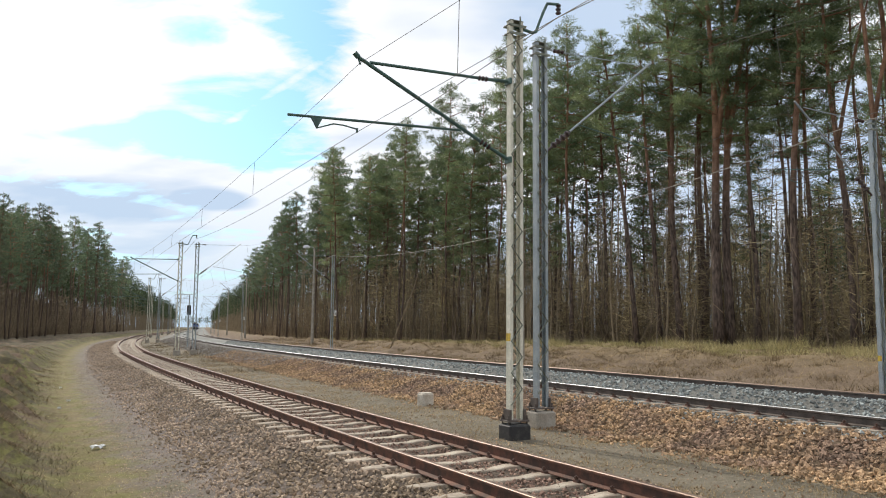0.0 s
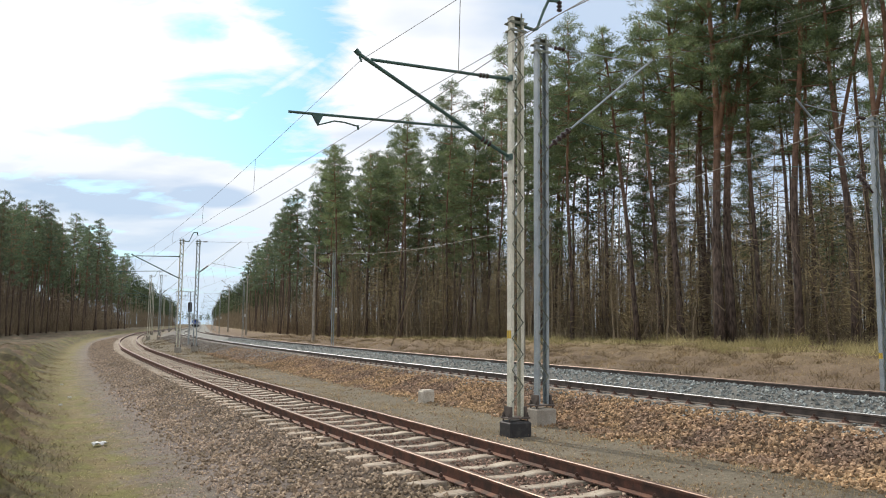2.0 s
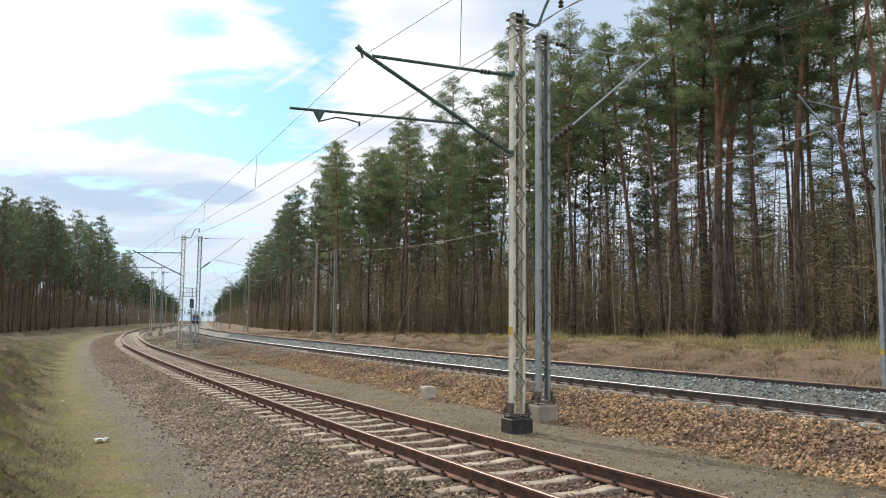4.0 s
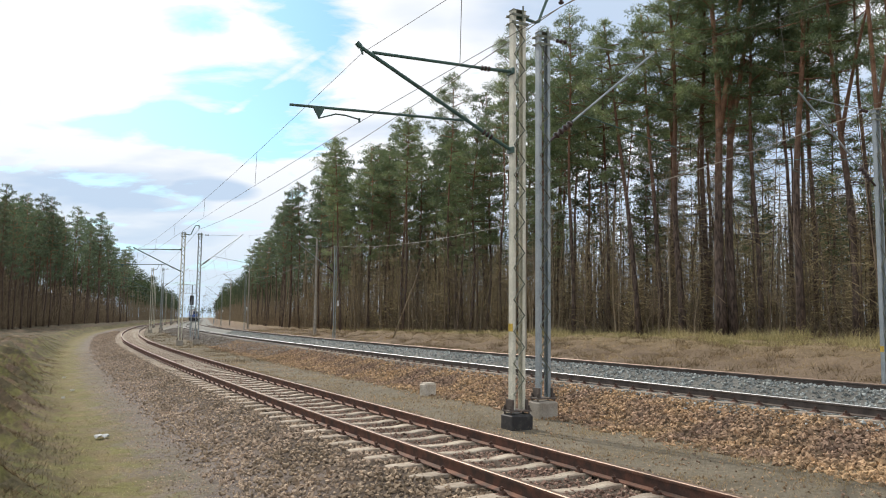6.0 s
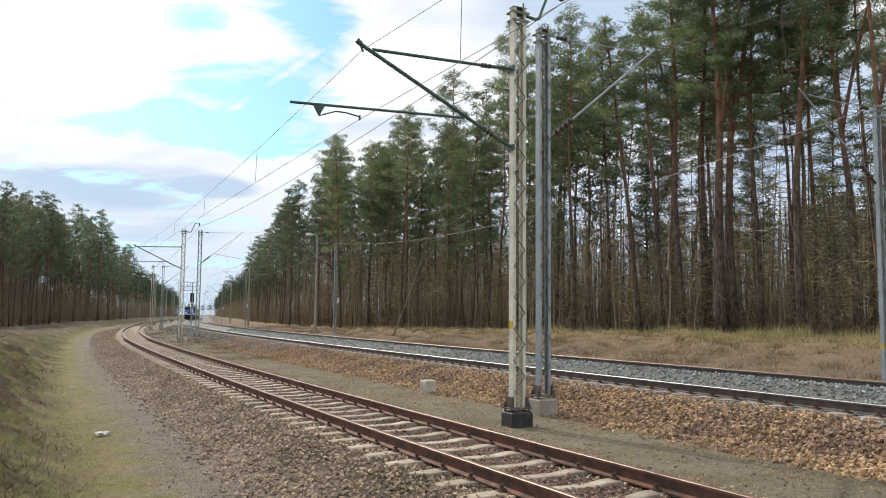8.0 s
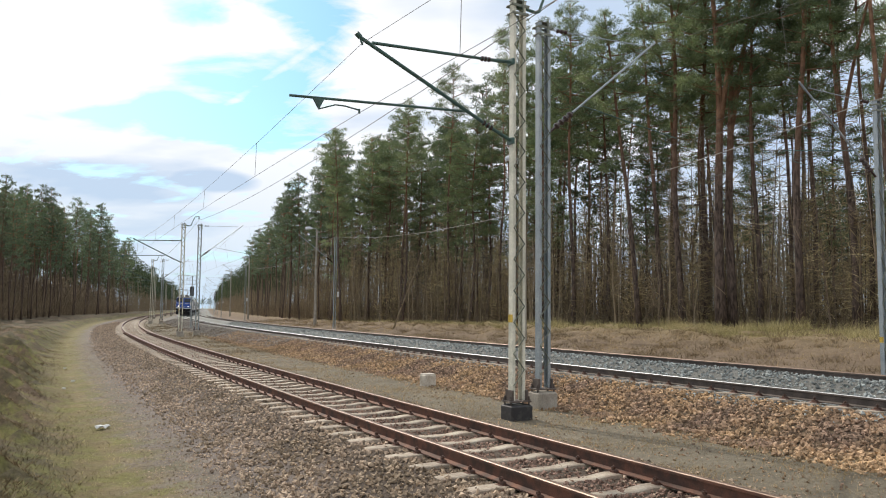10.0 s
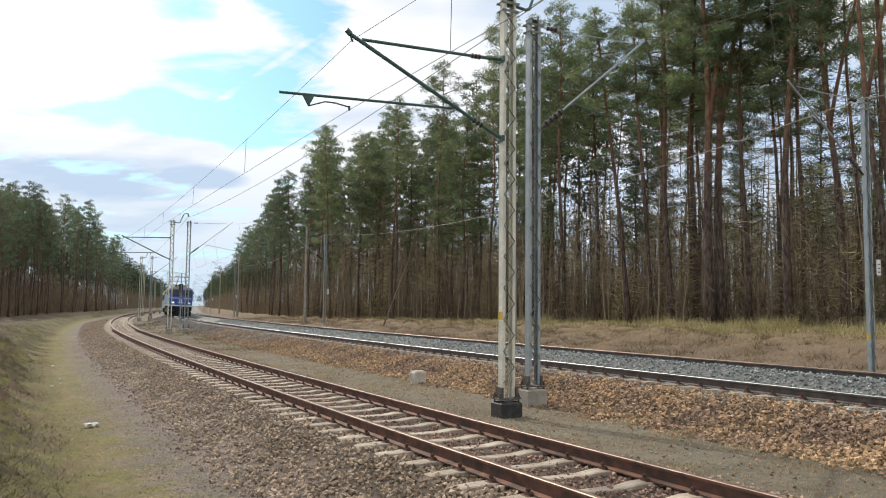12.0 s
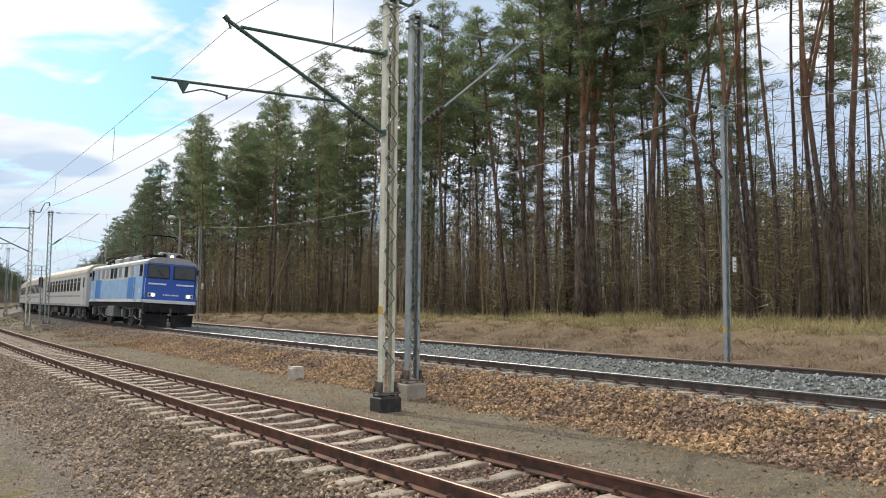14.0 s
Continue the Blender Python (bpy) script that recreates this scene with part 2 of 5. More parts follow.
    drift.inputs["Color2"].default_value = (0.12, 0.078, 0.054, 1)
    t.links.new(calc("MULTIPLY", leaves.outputs["Result"], bank.outputs["Result"]), drift.inputs["Fac"])
    t.links.new(humus.outputs[0], drift.inputs["Color1"])
    # green moss in the ditch
    moss = t.nodes.new("ShaderNodeMixRGB")
    moss.inputs["Color2"].default_value = (0.135, 0.135, 0.038, 1)
    green = t.nodes.new("ShaderNodeMapRange")
    green.inputs["From Min"].default_value, green.inputs["From Max"].default_value, green.inputs["To Max"].default_value = 0.46, 0.58, 0.7
    t.links.new(noise_at(1.7, 6.0, 0.7), green.inputs["Value"])
    ditch = calc("MAXIMUM", calc("SUBTRACT", 1.0, calc("ABSOLUTE", calc("DIVIDE", calc("SUBTRACT", sep.outputs["X"], 0.4), 2.2))), 0.0)
    t.links.new(calc("MULTIPLY", green.outputs["Result"], calc("MINIMUM", calc("MULTIPLY", ditch, 2.0), 1.0)), moss.inputs["Fac"])
    t.links.new(drift.outputs[0], moss.inputs["Color1"])
    # the shoulder of the main line turns to clean grey stone farther on
    shoulder = t.nodes.new("ShaderNodeMixRGB")
    shoulder.inputs["Color2"].default_value = (0.185, 0.172, 0.155, 1)
    reach = t.nodes.new("ShaderNodeMapRange")
    reach.inputs["From Min"].default_value, reach.inputs["From Max"].default_value = 38.0, 56.0
    t.links.new(calc("MULTIPLY_ADD", calc("SUBTRACT", noise_at(0.5), 0.5), 26.0, sep.outputs["Y"]), reach.inputs["Value"])
    side = calc("MULTIPLY", calc("GREATER_THAN", ragged, 10.2), calc("LESS_THAN", ragged, 12.2))
    t.links.new(calc("MULTIPLY", reach.outputs["Result"], side), shoulder.inputs["Fac"])
    t.links.new(moss.outputs[0], shoulder.inputs["Color1"])
    # shade in the gaps between loose ballast stones, painted into the beds, fading with distance
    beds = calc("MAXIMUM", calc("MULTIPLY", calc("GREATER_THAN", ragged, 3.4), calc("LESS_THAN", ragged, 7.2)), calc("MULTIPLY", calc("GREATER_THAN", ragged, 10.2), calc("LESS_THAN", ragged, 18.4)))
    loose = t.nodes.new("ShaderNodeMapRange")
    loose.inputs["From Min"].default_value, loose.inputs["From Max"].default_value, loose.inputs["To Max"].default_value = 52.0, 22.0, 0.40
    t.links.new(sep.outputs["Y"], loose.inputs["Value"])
    gap_shade = t.nodes.new("ShaderNodeMixRGB")
    gap_shade.inputs["Color2"].default_value = (0.035, 0.027, 0.020, 1)
    t.links.new(calc("MULTIPLY", beds, loose.outputs["Result"]), gap_shade.inputs["Fac"])
    t.links.new(shoulder.outputs[0], gap_shade.inputs["Color1"])
    tint = t.nodes.new("ShaderNodeVectorMath")
    tint.operation = "SCALE"
    t.links.new(gap_shade.outputs[0], tint.inputs[0])
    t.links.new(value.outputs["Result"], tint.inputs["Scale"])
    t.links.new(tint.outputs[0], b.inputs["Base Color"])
    bump = t.nodes.new("ShaderNodeBump")
    bump.inputs["Strength"].default_value, bump.inputs["Distance"].default_value = 0.8, 0.05
    t.links.new(calc("MULTIPLY_ADD", noise_at(3.2, 5.0, 0.65), 2.2, grit), bump.inputs["Height"])
    t.links.new(bump.outputs[0], b.inputs["Normal"])
    return m


def bark_material():
    """Scots pine: grey-brown plates below, flaky orange bark higher up the trunk."""
    m = mat("pine_bark", (0.26, 0.145, 0.088), 0.9, dark=0.55, scale=2.0, fine=26.0, bump=0.8, depth=0.03, each=0.4, spec=0.2)
    t = m.node_tree
    b = t.nodes["Principled BSDF"]
    old = b.inputs["Base Color"].links[0].from_socket
    tc, sep = t.nodes.new("ShaderNodeTexCoord"), t.nodes.new("ShaderNodeSeparateXYZ")
    t.links.new(tc.outputs["Object"], sep.inputs[0])
    r = t.nodes.new("ShaderNodeMapRange")
    r.inputs["From Min"].default_value, r.inputs["From Max"].default_value = 8.0, 15.0
    t.links.new(sep.outputs["Z"], r.inputs["Value"])
    low = t.nodes.new("ShaderNodeTexNoise")
    low.inputs["Scale"].default_value, low.inputs["Detail"].default_value = 9.0, 5.0
    stretch = t.nodes.new("ShaderNodeMapping")
    stretch.inputs["Scale"].default_value = (1.0, 1.0, 0.25)
    t.links.new(tc.outputs["Object"], stretch.inputs["Vector"])
    t.links.new(stretch.outputs[0], low.inputs["Vector"])
    ramp = t.nodes.new("ShaderNodeValToRGB")
    ramp.color_ramp.elements[0].position, ramp.color_ramp.elements[0].color = 0.35, (0.05, 0.038, 0.033, 1)
    ramp.color_ramp.elements[1].position, ramp.color_ramp.elements[1].color = 0.65, (0.17, 0.125, 0.10, 1)
    t.links.new(low.outputs["Fac"], ramp.inputs["Fac"])
    mix = t.nodes.new("ShaderNodeMixRGB")
    t.links.new(r.outputs["Result"], mix.inputs["Fac"])
    t.links.new(ramp.outputs[0], mix.inputs["Color1"])
    t.links.new(old, mix.inputs["Color2"])
    t.links.new(mix.outputs[0], b.inputs["Base Color"])
    return m


M_GROUND, M_BARK = ground_material(), bark_material()
M_NEEDLE = leafy(mat("pine_needles", (0.25, 0.30, 0.135), 0.45, dark=0.5, scale=0.5, fine=3.0, bump=0, second=(0.11, 0.155, 0.078), each=0.3, spec=0.4), 0.45)
# darker copy of the needles: farther and inner trees carry shade in their colour
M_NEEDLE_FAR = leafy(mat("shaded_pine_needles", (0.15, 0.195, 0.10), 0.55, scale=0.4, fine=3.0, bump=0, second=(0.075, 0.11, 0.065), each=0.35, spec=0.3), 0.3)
M_VERGE = leafy(mat("verge_grass_blades", (0.43, 0.365, 0.195), 0.8, scale=0.3, fine=5, bump=0, second=(0.28, 0.25, 0.115), island=0.45, spec=0.2), 0.3)
M_TWIG = mat("bare_twigs", (0.32, 0.255, 0.17), 0.9, scale=1.5, fine=20, bump=0, each=0.3, spec=0.2)
M_TWIG_RED = mat("brush_twigs", (0.28, 0.215, 0.14), 0.9, scale=0.25, fine=8, bump=0, island=0.5, second=(0.15, 0.115, 0.075), spec=0.2)
# ochre twigs near the edge, their colour raised to look sunlit
M_TWIG_OLIVE = mat("ochre_twigs", (0.50, 0.41, 0.22), 0.9, scale=0.25, fine=8, bump=0, island=0.6, second=(0.22, 0.165, 0.09), spec=0.2)
M_POLE = mat("slim_stem_bark", (0.24, 0.18, 0.13), 0.9, scale=0.3, fine=12, bump=0, island=0.75, second=(0.09, 0.065, 0.05), spec=0.2)
# stem and twig colours again, darkened to paint in the deep wood's shade
M_POLE_DEEP = mat("shade_dark_stem_bark", (0.115, 0.085, 0.065), 0.9, scale=0.3, fine=12, bump=0, island=0.6, second=(0.055, 0.042, 0.034), spec=0.2)
M_TWIG_DEEP = mat("shade_dark_brown_twigs", (0.15, 0.11, 0.075), 0.9, scale=0.25, fine=8, bump=0, island=0.5, second=(0.07, 0.052, 0.036), spec=0.2)
M_FARTREE = mat("far_needles", (0.085, 0.12, 0.045), 0.7, scale=0.12, fine=1.0, bump=0, second=(0.04, 0.06, 0.03), island=0.35, spec=0.2)
M_RUST = mat("rusty_steel", (0.175, 0.082, 0.053), 0.75, 0.35, scale=5, fine=90, bump=0.4, depth=0.002, second=(0.075, 0.045, 0.035))
M_HEAD_DULL = mat("worn_rail_head", (0.22, 0.15, 0.11), 0.5, 0.5, scale=4, fine=60, bump=0.1, depth=0.001, second=(0.13, 0.085, 0.06))
M_HEAD = mat("polished_rail_head", (0.36, 0.365, 0.37), 0.5, 1.0, dark=0.9, scale=3, fine=50, bump=0.03, depth=0.001)
M_RAILGREY = mat("brown_rail_side", (0.125, 0.10, 0.085), 0.7, 0.3, scale=5, fine=80, bump=0.3, depth=0.002)
M_SLEEPER = mat("weathered_concrete_sleeper", (0.40, 0.345, 0.27), 0.9, scale=4, fine=45, bump=0.4, depth=0.006, second=(0.26, 0.20, 0.15), each=0.15)
M_STONE = mat("brown_ballast", (0.40, 0.305, 0.225), 0.9, scale=0.6, fine=25, bump=0.4, depth=0.006, second=(0.27, 0.205, 0.14), island=0.5, spec=0.3)
M_STONE_RED = mat("rust_stained_ballast", (0.30, 0.20, 0.15), 0.9, scale=0.8, fine=25, bump=0.4, depth=0.006, second=(0.19, 0.12, 0.09), island=0.5, spec=0.3)
M_STONE_OCHRE = mat("ochre_ballast", (0.375, 0.25, 0.14), 0.9, scale=0.7, fine=25, bump=0.4, depth=0.006, second=(0.245, 0.165, 0.115), island=0.6, width=0.18, spec=0.3)
M_STONE_DUST = mat("dusty_grey_ballast", (0.28, 0.26, 0.235), 0.9, scale=0.5, fine=25, bump=0.4, depth=0.006, second=(0.20, 0.165, 0.13), island=0.5, spec=0.3)
M_STONE_GREY = mat("grey_ballast", (0.29, 0.31, 0.30), 0.85, scale=0.6, fine=25, bump=0.4, depth=0.006, second=(0.20, 0.215, 0.205), island=0.5, spec=0.3)
M_GRASS = leafy(mat("dry_grass", (0.40, 0.30, 0.165), 0.8, scale=0.35, fine=5, bump=0, second=(0.27, 0.20, 0.11), island=0.45, spec=0.2), 0.3)
M_BANK = leafy(mat("bank_moss_and_grass", (0.19, 0.145, 0.075), 0.85, scale=0.5, fine=5, bump=0, second=(0.075, 0.068, 0.035), island=0.5, spec=0.2), 0.3)
M_LITTERLEAF = mat("brown_grass", (0.21, 0.15, 0.085), 0.85, scale=0.5, fine=5, bump=0, second=(0.12, 0.09, 0.05), island=0.4, spec=0.2)
M_MAST_CREAM = mat("cream_mast_paint", (0.66, 0.63, 0.52), 0.6, 0.0, scale=2.5, fine=40, bump=0.2, depth=0.002, second=(0.48, 0.47, 0.38))
M_MAST_GREY = mat("grey_mast_paint", (0.33, 0.36, 0.37), 0.5, 0.3, scale=2.5, fine=40, bump=0.15, depth=0.002, second=(0.24, 0.28, 0.30))
M_MAST_GREEN = mat("green_tube_paint", (0.055, 0.12, 0.10), 0.5, 0.0, scale=4, fine=50, bump=0.15, depth=0.002)
M_MAST_LACING = mat("grey_green_lacing", (0.22, 0.235, 0.185), 0.65, 0.1, scale=3, fine=50, bump=0.2, depth=0.002)
M_YELLOW = mat("yellow_band_paint", (0.62, 0.42, 0.05), 0.6, scale=20, fine=90, bump=0.1, depth=0.001)
M_CONCRETE = mat("grey_concrete", (0.36, 0.33, 0.28), 0.9, scale=3, fine=40, bump=0.5, depth=0.006, second=(0.25, 0.22, 0.18))
M_PALE = mat("pale_concrete", (0.56, 0.51, 0.43), 0.9, scale=5, fine=45, bump=0.5, depth=0.006, second=(0.40, 0.35, 0.28))
M_TAR = mat("tarred_concrete", (0.022, 0.021, 0.022), 0.7, scale=8, fine=50, bump=0.4, depth=0.004, second=(0.06, 0.055, 0.05), mid=0.4)
M_WIRE = mat("copper_wire", (0.20, 0.185, 0.16), 0.55, 0.3, scale=1, fine=30, bump=0)
M_WIRE_BRIGHT = mat("aluminium_feeder", (0.42, 0.39, 0.33), 0.7, 0.1, scale=1, fine=30, bump=0)
M_INSUL = mat("brown_porcelain", (0.07, 0.045, 0.04), 0.25, scale=5, fine=30, bump=0)
M_WHITE = mat("white_litter", (0.80, 0.80, 0.78), 0.6, dark=0.85, scale=15, fine=60, bump=0.1)
M_BLACK = mat("black_signal_paint", (0.015, 0.015, 0.016), 0.5, scale=5, fine=40, bump=0.1, depth=0.001)


# ---- mesh tools ----
class Build:
    """Collects vertices and faces of one mesh, piece by piece."""

    def __init__(self):
        self.v, self.f, self.k = [], [], []

    def add(self, verts, faces, slot=0):
        o = len(self.v)
        self.v += [tuple(p) for p in verts]
        self.f += [tuple(i + o for i in f) for f in faces]
        self.k += [slot] * len(faces)
        return self

    def box(self, c, size, m=None, slot=0, bevel=0.0):
        """A box with its long edges chamfered, so that they catch light."""
        x, y, z = (d / 2 for d in size)
        b = min(bevel, x * 0.9, y * 0.9)
        if b:
            ring = [(-x + b, -y), (x - b, -y), (x, -y + b), (x, y - b), (x - b, y), (-x + b, y), (-x, y - b), (-x, -y + b)]
        else:
            ring = [(-x, -y), (x, -y), (x, y), (-x, y)]
        n = len(ring)
        levels = [(-z, 1.0), (z - b, 1.0), (z, 1.0 - b / max(x, y))] if b else [(-z, 1.0), (z, 1.0)]
        pts = [Vector((c[0] + px * q, c[1] + py * q, c[2] + h)) for h, q in levels for px, py in ring]
        if m is not None:
            pts = [m @ p for p in pts]
        faces = [tuple(reversed(range(n))), tuple(range(n * (len(levels) - 1), n * len(levels)))]
        for l in range(len(levels) - 1):
            faces += [(l * n + i, l * n + (i + 1) % n, (l + 1) * n + (i + 1) % n, (l + 1) * n + i) for i in range(n)]
        return self.add(pts, faces, slot)

    def tube(self, pts, radii, sides=8, slot=0, caps=True):
        """A tapered tube through the given points."""
        pts = [Vector(p) for p in pts]
        if isinstance(radii, (int, float)):
            radii = [radii] * len(pts)
        rings = []
        for i, p in enumerate(pts):
            d = (pts[min(i + 1, len(pts) - 1)] - pts[max(i - 1, 0)]).normalized()
            a = d.orthogonal() if abs(d.z) > 0.9 else d.cross(Vector((0, 0, 1)))
            a = (Vector((1, 0, 0)) - d * d.x).normalized() if abs(d.z) > 0.9 else a.normalized()
            b = d.cross(a)
            rings += [p + (a * math.cos(k * 2 * math.pi / sides) + b * math.sin(k * 2 * math.pi / sides)) * radii[i] for k in range(sides)]
        faces = []
        for l in range(len(pts) - 1):
            faces += [(l * sides + k, l * sides + (k + 1) % sides, (l + 1) * sides + (k + 1) % sides, (l + 1) * sides + k) for k in range(sides)]
        if caps:
            faces += [tuple(reversed(range(sides))), tuple(range((len(pts) - 1) * sides, len(pts) * sides))]
        return self.add(rings, faces, slot)

    def discs(self, p, q, r, count, sides=10, slot=0):
        """A ribbed insulator between two points."""
        p, q = Vector(p), Vector(q)
        pts, rad = [], []
        for i in range(count):
            for u, k in ((0.0, 0.45), (0.25, 1.0), (0.55, 0.9), (0.75, 0.45)):
                pts.append(p.lerp(q, (i + u) / count))
                rad.append(r * k)
        return self.tube(pts, rad, sides, slot)

    def prism(self, outline, y0, y1, slot=0):
        """An outline of x and z drawn out along y."""
        n = len(outline)
        pts = [(x, y0, z) for x, z in outline] + [(x, y1, z) for x, z in outline]
        faces = [tuple(range(n)), tuple(reversed(range(n, 2 * n)))] + [(i, n + i, n + (i + 1) % n, (i + 1) % n) for i in range(n)]
        return self.add(pts, faces, slot)

    def mesh(self, name, *mats, smooth=False):
        me = bpy.data.meshes.new(name)
        me.from_pydata(self.v, [], self.f)
        for m in mats:
            me.materials.append(m)
        if len(mats) > 1:
            me.polygons.foreach_set("material_index", self.k)
        if smooth:
            me.polygons.foreach_set("use_smooth", [True] * len(me.polygons))
        me.update()
        return me


def part(name, build, material, parent, label="", smooth=False):
    mats = material if isinstance(material, (list, tuple)) else [material]
    ob = new(name, build if isinstance(build, bpy.types.Mesh) else build.mesh(name, *mats, smooth=smooth))
    ob.parent = parent
    return tagged(ob, label)


def thing(name, m, label, category, group="", kind=""):
    ob = new(name)
    ob.empty_display_size = 0.2
    ob.matrix_world = m
    return tagged(ob, label, category, group, kind)


def cloud_mesh(name, verts, faces, material):
    """A mesh of very many loose pieces, from arrays."""
    me = bpy.data.meshes.new(name)
    me.vertices.add(len(verts))
    me.vertices.foreach_set("co", np.asarray(verts, np.float32).ravel())
    faces = np.asarray(faces, np.int32)
    me.loops.add(faces.size)
    me.loops.foreach_set("vertex_index", faces.ravel())
    me.polygons.add(len(faces))
    me.polygons.foreach_set("loop_start", np.arange(len(faces), dtype=np.int32) * 3)
    me.materials.append(material)
    me.update(calc_edges=True)
    me.validate()
    me.shade_flat()
    return me


rng = np.random.default_rng(7)


# ---- the ground: one sheet, laid out along the railway ----
def build_ground():
    ns = np.concatenate([[-1200, -700, -400, -250, -160, -100, -60, -40, -28, -20], np.arange(-15, -4, 1.0), np.arange(-4, 24, 0.2), np.arange(24, 40, 0.35),
                         [42, 46, 52, 60, 72, 90, 120, 170, 230, 300]])
    ss = np.concatenate([[-600, -350, -200, -120, -80], np.arange(-60, 4, 4.0), np.arange(4, 40, 0.25), np.arange(40, 70, 0.75), np.arange(70, 140, 2.0), np.arange(140, 420, 10.0),
                         [450, 520, 620, 800, 1100, 1500, 2100, 3000]])
    nn, sg = np.meshgrid(ns, ss)
    x, y = at(nn, sg)
    z = ground_z(nn, sg)
    w, h = len(ns), len(ss)
    me = bpy.data.meshes.new("ground")
    idx = np.arange(w * h).reshape(h, w)
    faces = np.stack([idx[:-1, :-1], idx[:-1, 1:], idx[1:, 1:], idx[1:, :-1]], -1).reshape(-1, 4)
    me.from_pydata(np.stack([x, y, z], -1).reshape(-1, 3).tolist(), [], faces.tolist())
    layer = me.uv_layers.new(name="plan")
    flat = np.stack([nn.ravel(), sg.ravel()], -1)
    loops = np.zeros(len(me.loops), np.int32)
    me.loops.foreach_get("vertex_index", loops)
    layer.data.foreach_set("uv", flat[loops].astype(np.float32).ravel())
    me.polygons.foreach_set("use_smooth", [True] * len(me.polygons))
    me.materials.append(M_GROUND)
    return tagged(new("ground", me), "railway cutting ground of gravel, moss, dry grass and leaf litter", "ground", kind="structure")


build_ground()


# ---- railway tracks ----
RAIL = [(-0.075, -0.172), (0.075, -0.172), (0.075, -0.160), (0.012, -0.142), (0.010, -0.045), (0.036, -0.036), (0.036, -0.008), (0.026, 0.0), (-0.026, 0.0),
        (-0.036, -0.008), (-0.036, -0.036), (-0.010, -0.045), (-0.012, -0.142), (-0.075, -0.160)]


def closing(s):
    """How far the siding has drawn towards the main line."""
    return float(np.interp(s, [60, 78, 95, 125], [0.0, 0.3, 0.7, 1.3]))


def rail_mesh(n, z, s0, s1, side, head, shift):
    ss = np.concatenate([np.arange(s0, 60, 1.5), np.arange(60, 220, 4.0), np.arange(220, s1, 12.0)])
    b, k = Build(), len(RAIL)
    pts = []
    for s in ss:
        x, y = at(n + shift * closing(s), s)
        h = float(heading(s))
        pts += [(x + u * math.cos(h), y + u * math.sin(h), z + w) for u, w in RAIL]
    b.v = pts
    for i in range(len(ss) - 1):
        for j in range(k):
            b.f.append((i * k + j, i * k + (j + 1) % k, (i + 1) * k + (j + 1) % k, (i + 1) * k + j))
            b.k.append(1 if j in (6, 7, 8) else 0)
    b.f += [tuple(range(k)), tuple(reversed(range((len(ss) - 1) * k, len(ss) * k)))]
    b.k += [0, 0]
    return b.mesh("rail", side, head)


def sleeper_mesh():
    """A concrete sleeper: thick ends under the rails and a thinner, lower middle."""
    b = Build()
    rows = [(-1.28, 0.20, 0.125), (-1.26, 0.21, 0.135), (-0.95, 0.22, 0.15), (-0.52, 0.21, 0.152), (-0.28, 0.18, 0.128), (0.28, 0.18, 0.128), (0.52, 0.21, 0.152),
            (0.95, 0.22, 0.15), (1.26, 0.21, 0.135), (1.28, 0.20, 0.125)]
    pts, k = [], 6
    for x, w, h in rows:
        pts += [(x, -w / 2 - 0.03, -0.15), (x, w / 2 + 0.03, -0.15), (x, w / 2, h - 0.16), (x, w / 2 - 0.02, h - 0.15), (x, -w / 2 + 0.02, h - 0.15), (x, -w / 2, h - 0.16)]
    f = [tuple(reversed(range(k))), tuple(range((len(rows) - 1) * k, len(rows) * k))]
    for i in range(len(rows) - 1):
        f += [(i * k + j, i * k + (j + 1) % k, (i + 1) * k + (j + 1) % k, (i + 1) * k + j) for j in range(k)]
    return b.add(pts, f).mesh("sleeper", M_SLEEPER)


def fastener_mesh():
    """Ribbed base plate with a clip and bolt on each side of the rail."""
    b = Build()
    b.box((0, 0, 0.006), (0.34, 0.16, 0.014), bevel=0.01)
    for side in (-1, 1):
        b.box((side * 0.095, 0, 0.03), (0.05, 0.12, 0.04), bevel=0.012)
        b.tube([(side * 0.105, 0, 0.03), (side * 0.105, 0, 0.095)], 0.014, 6)
        b.tube([(side * 0.105, 0, 0.058), (side * 0.105, 0, 0.082)], 0.027, 6)
    return b.mesh("fastener", M_RUST)


SLEEPER, FASTENER = sleeper_mesh(), fastener_mesh()


def build_track(name, n, z, cant, label, side, head, gap, s_from, s_to, clip_to, lift, shift=0.0):
    """Two rails on sleepers with fasteners; cant: how much lower the right rail lies."""
    track = thing(name, Matrix(), label, "railway track", kind="structure")
    for u, drop in ((-HALF, 0.0), (HALF, cant)):
        part("rail", rail_mesh(n + u, z - drop, -60, 900, side, head, shift), None, track)
    s, lean = s_from, math.degrees(math.atan2(cant, 2 * HALF))
    while s < s_to:
        jitter = rng.uniform(-0.02, 0.02)
        m = along(n + shift * closing(s) + rng.uniform(-0.02, 0.02), s + jitter, z - cant / 2 - 0.172 - lift, rng.uniform(-0.5, 0.5)) @ pose(0, 0, 0, 0, lean, 0)
        ob = part("sleeper", SLEEPER, None, track)
        ob.matrix_local = m
        if s < clip_to:
            for u, drop in ((-HALF, 0.0), (HALF, cant)):
                ob = part("fastener", FASTENER, None, track)
                ob.matrix_local = along(n + u + shift * closing(s), s + jitter, z - drop - 0.172 - 0.012)
        s += gap
    return track


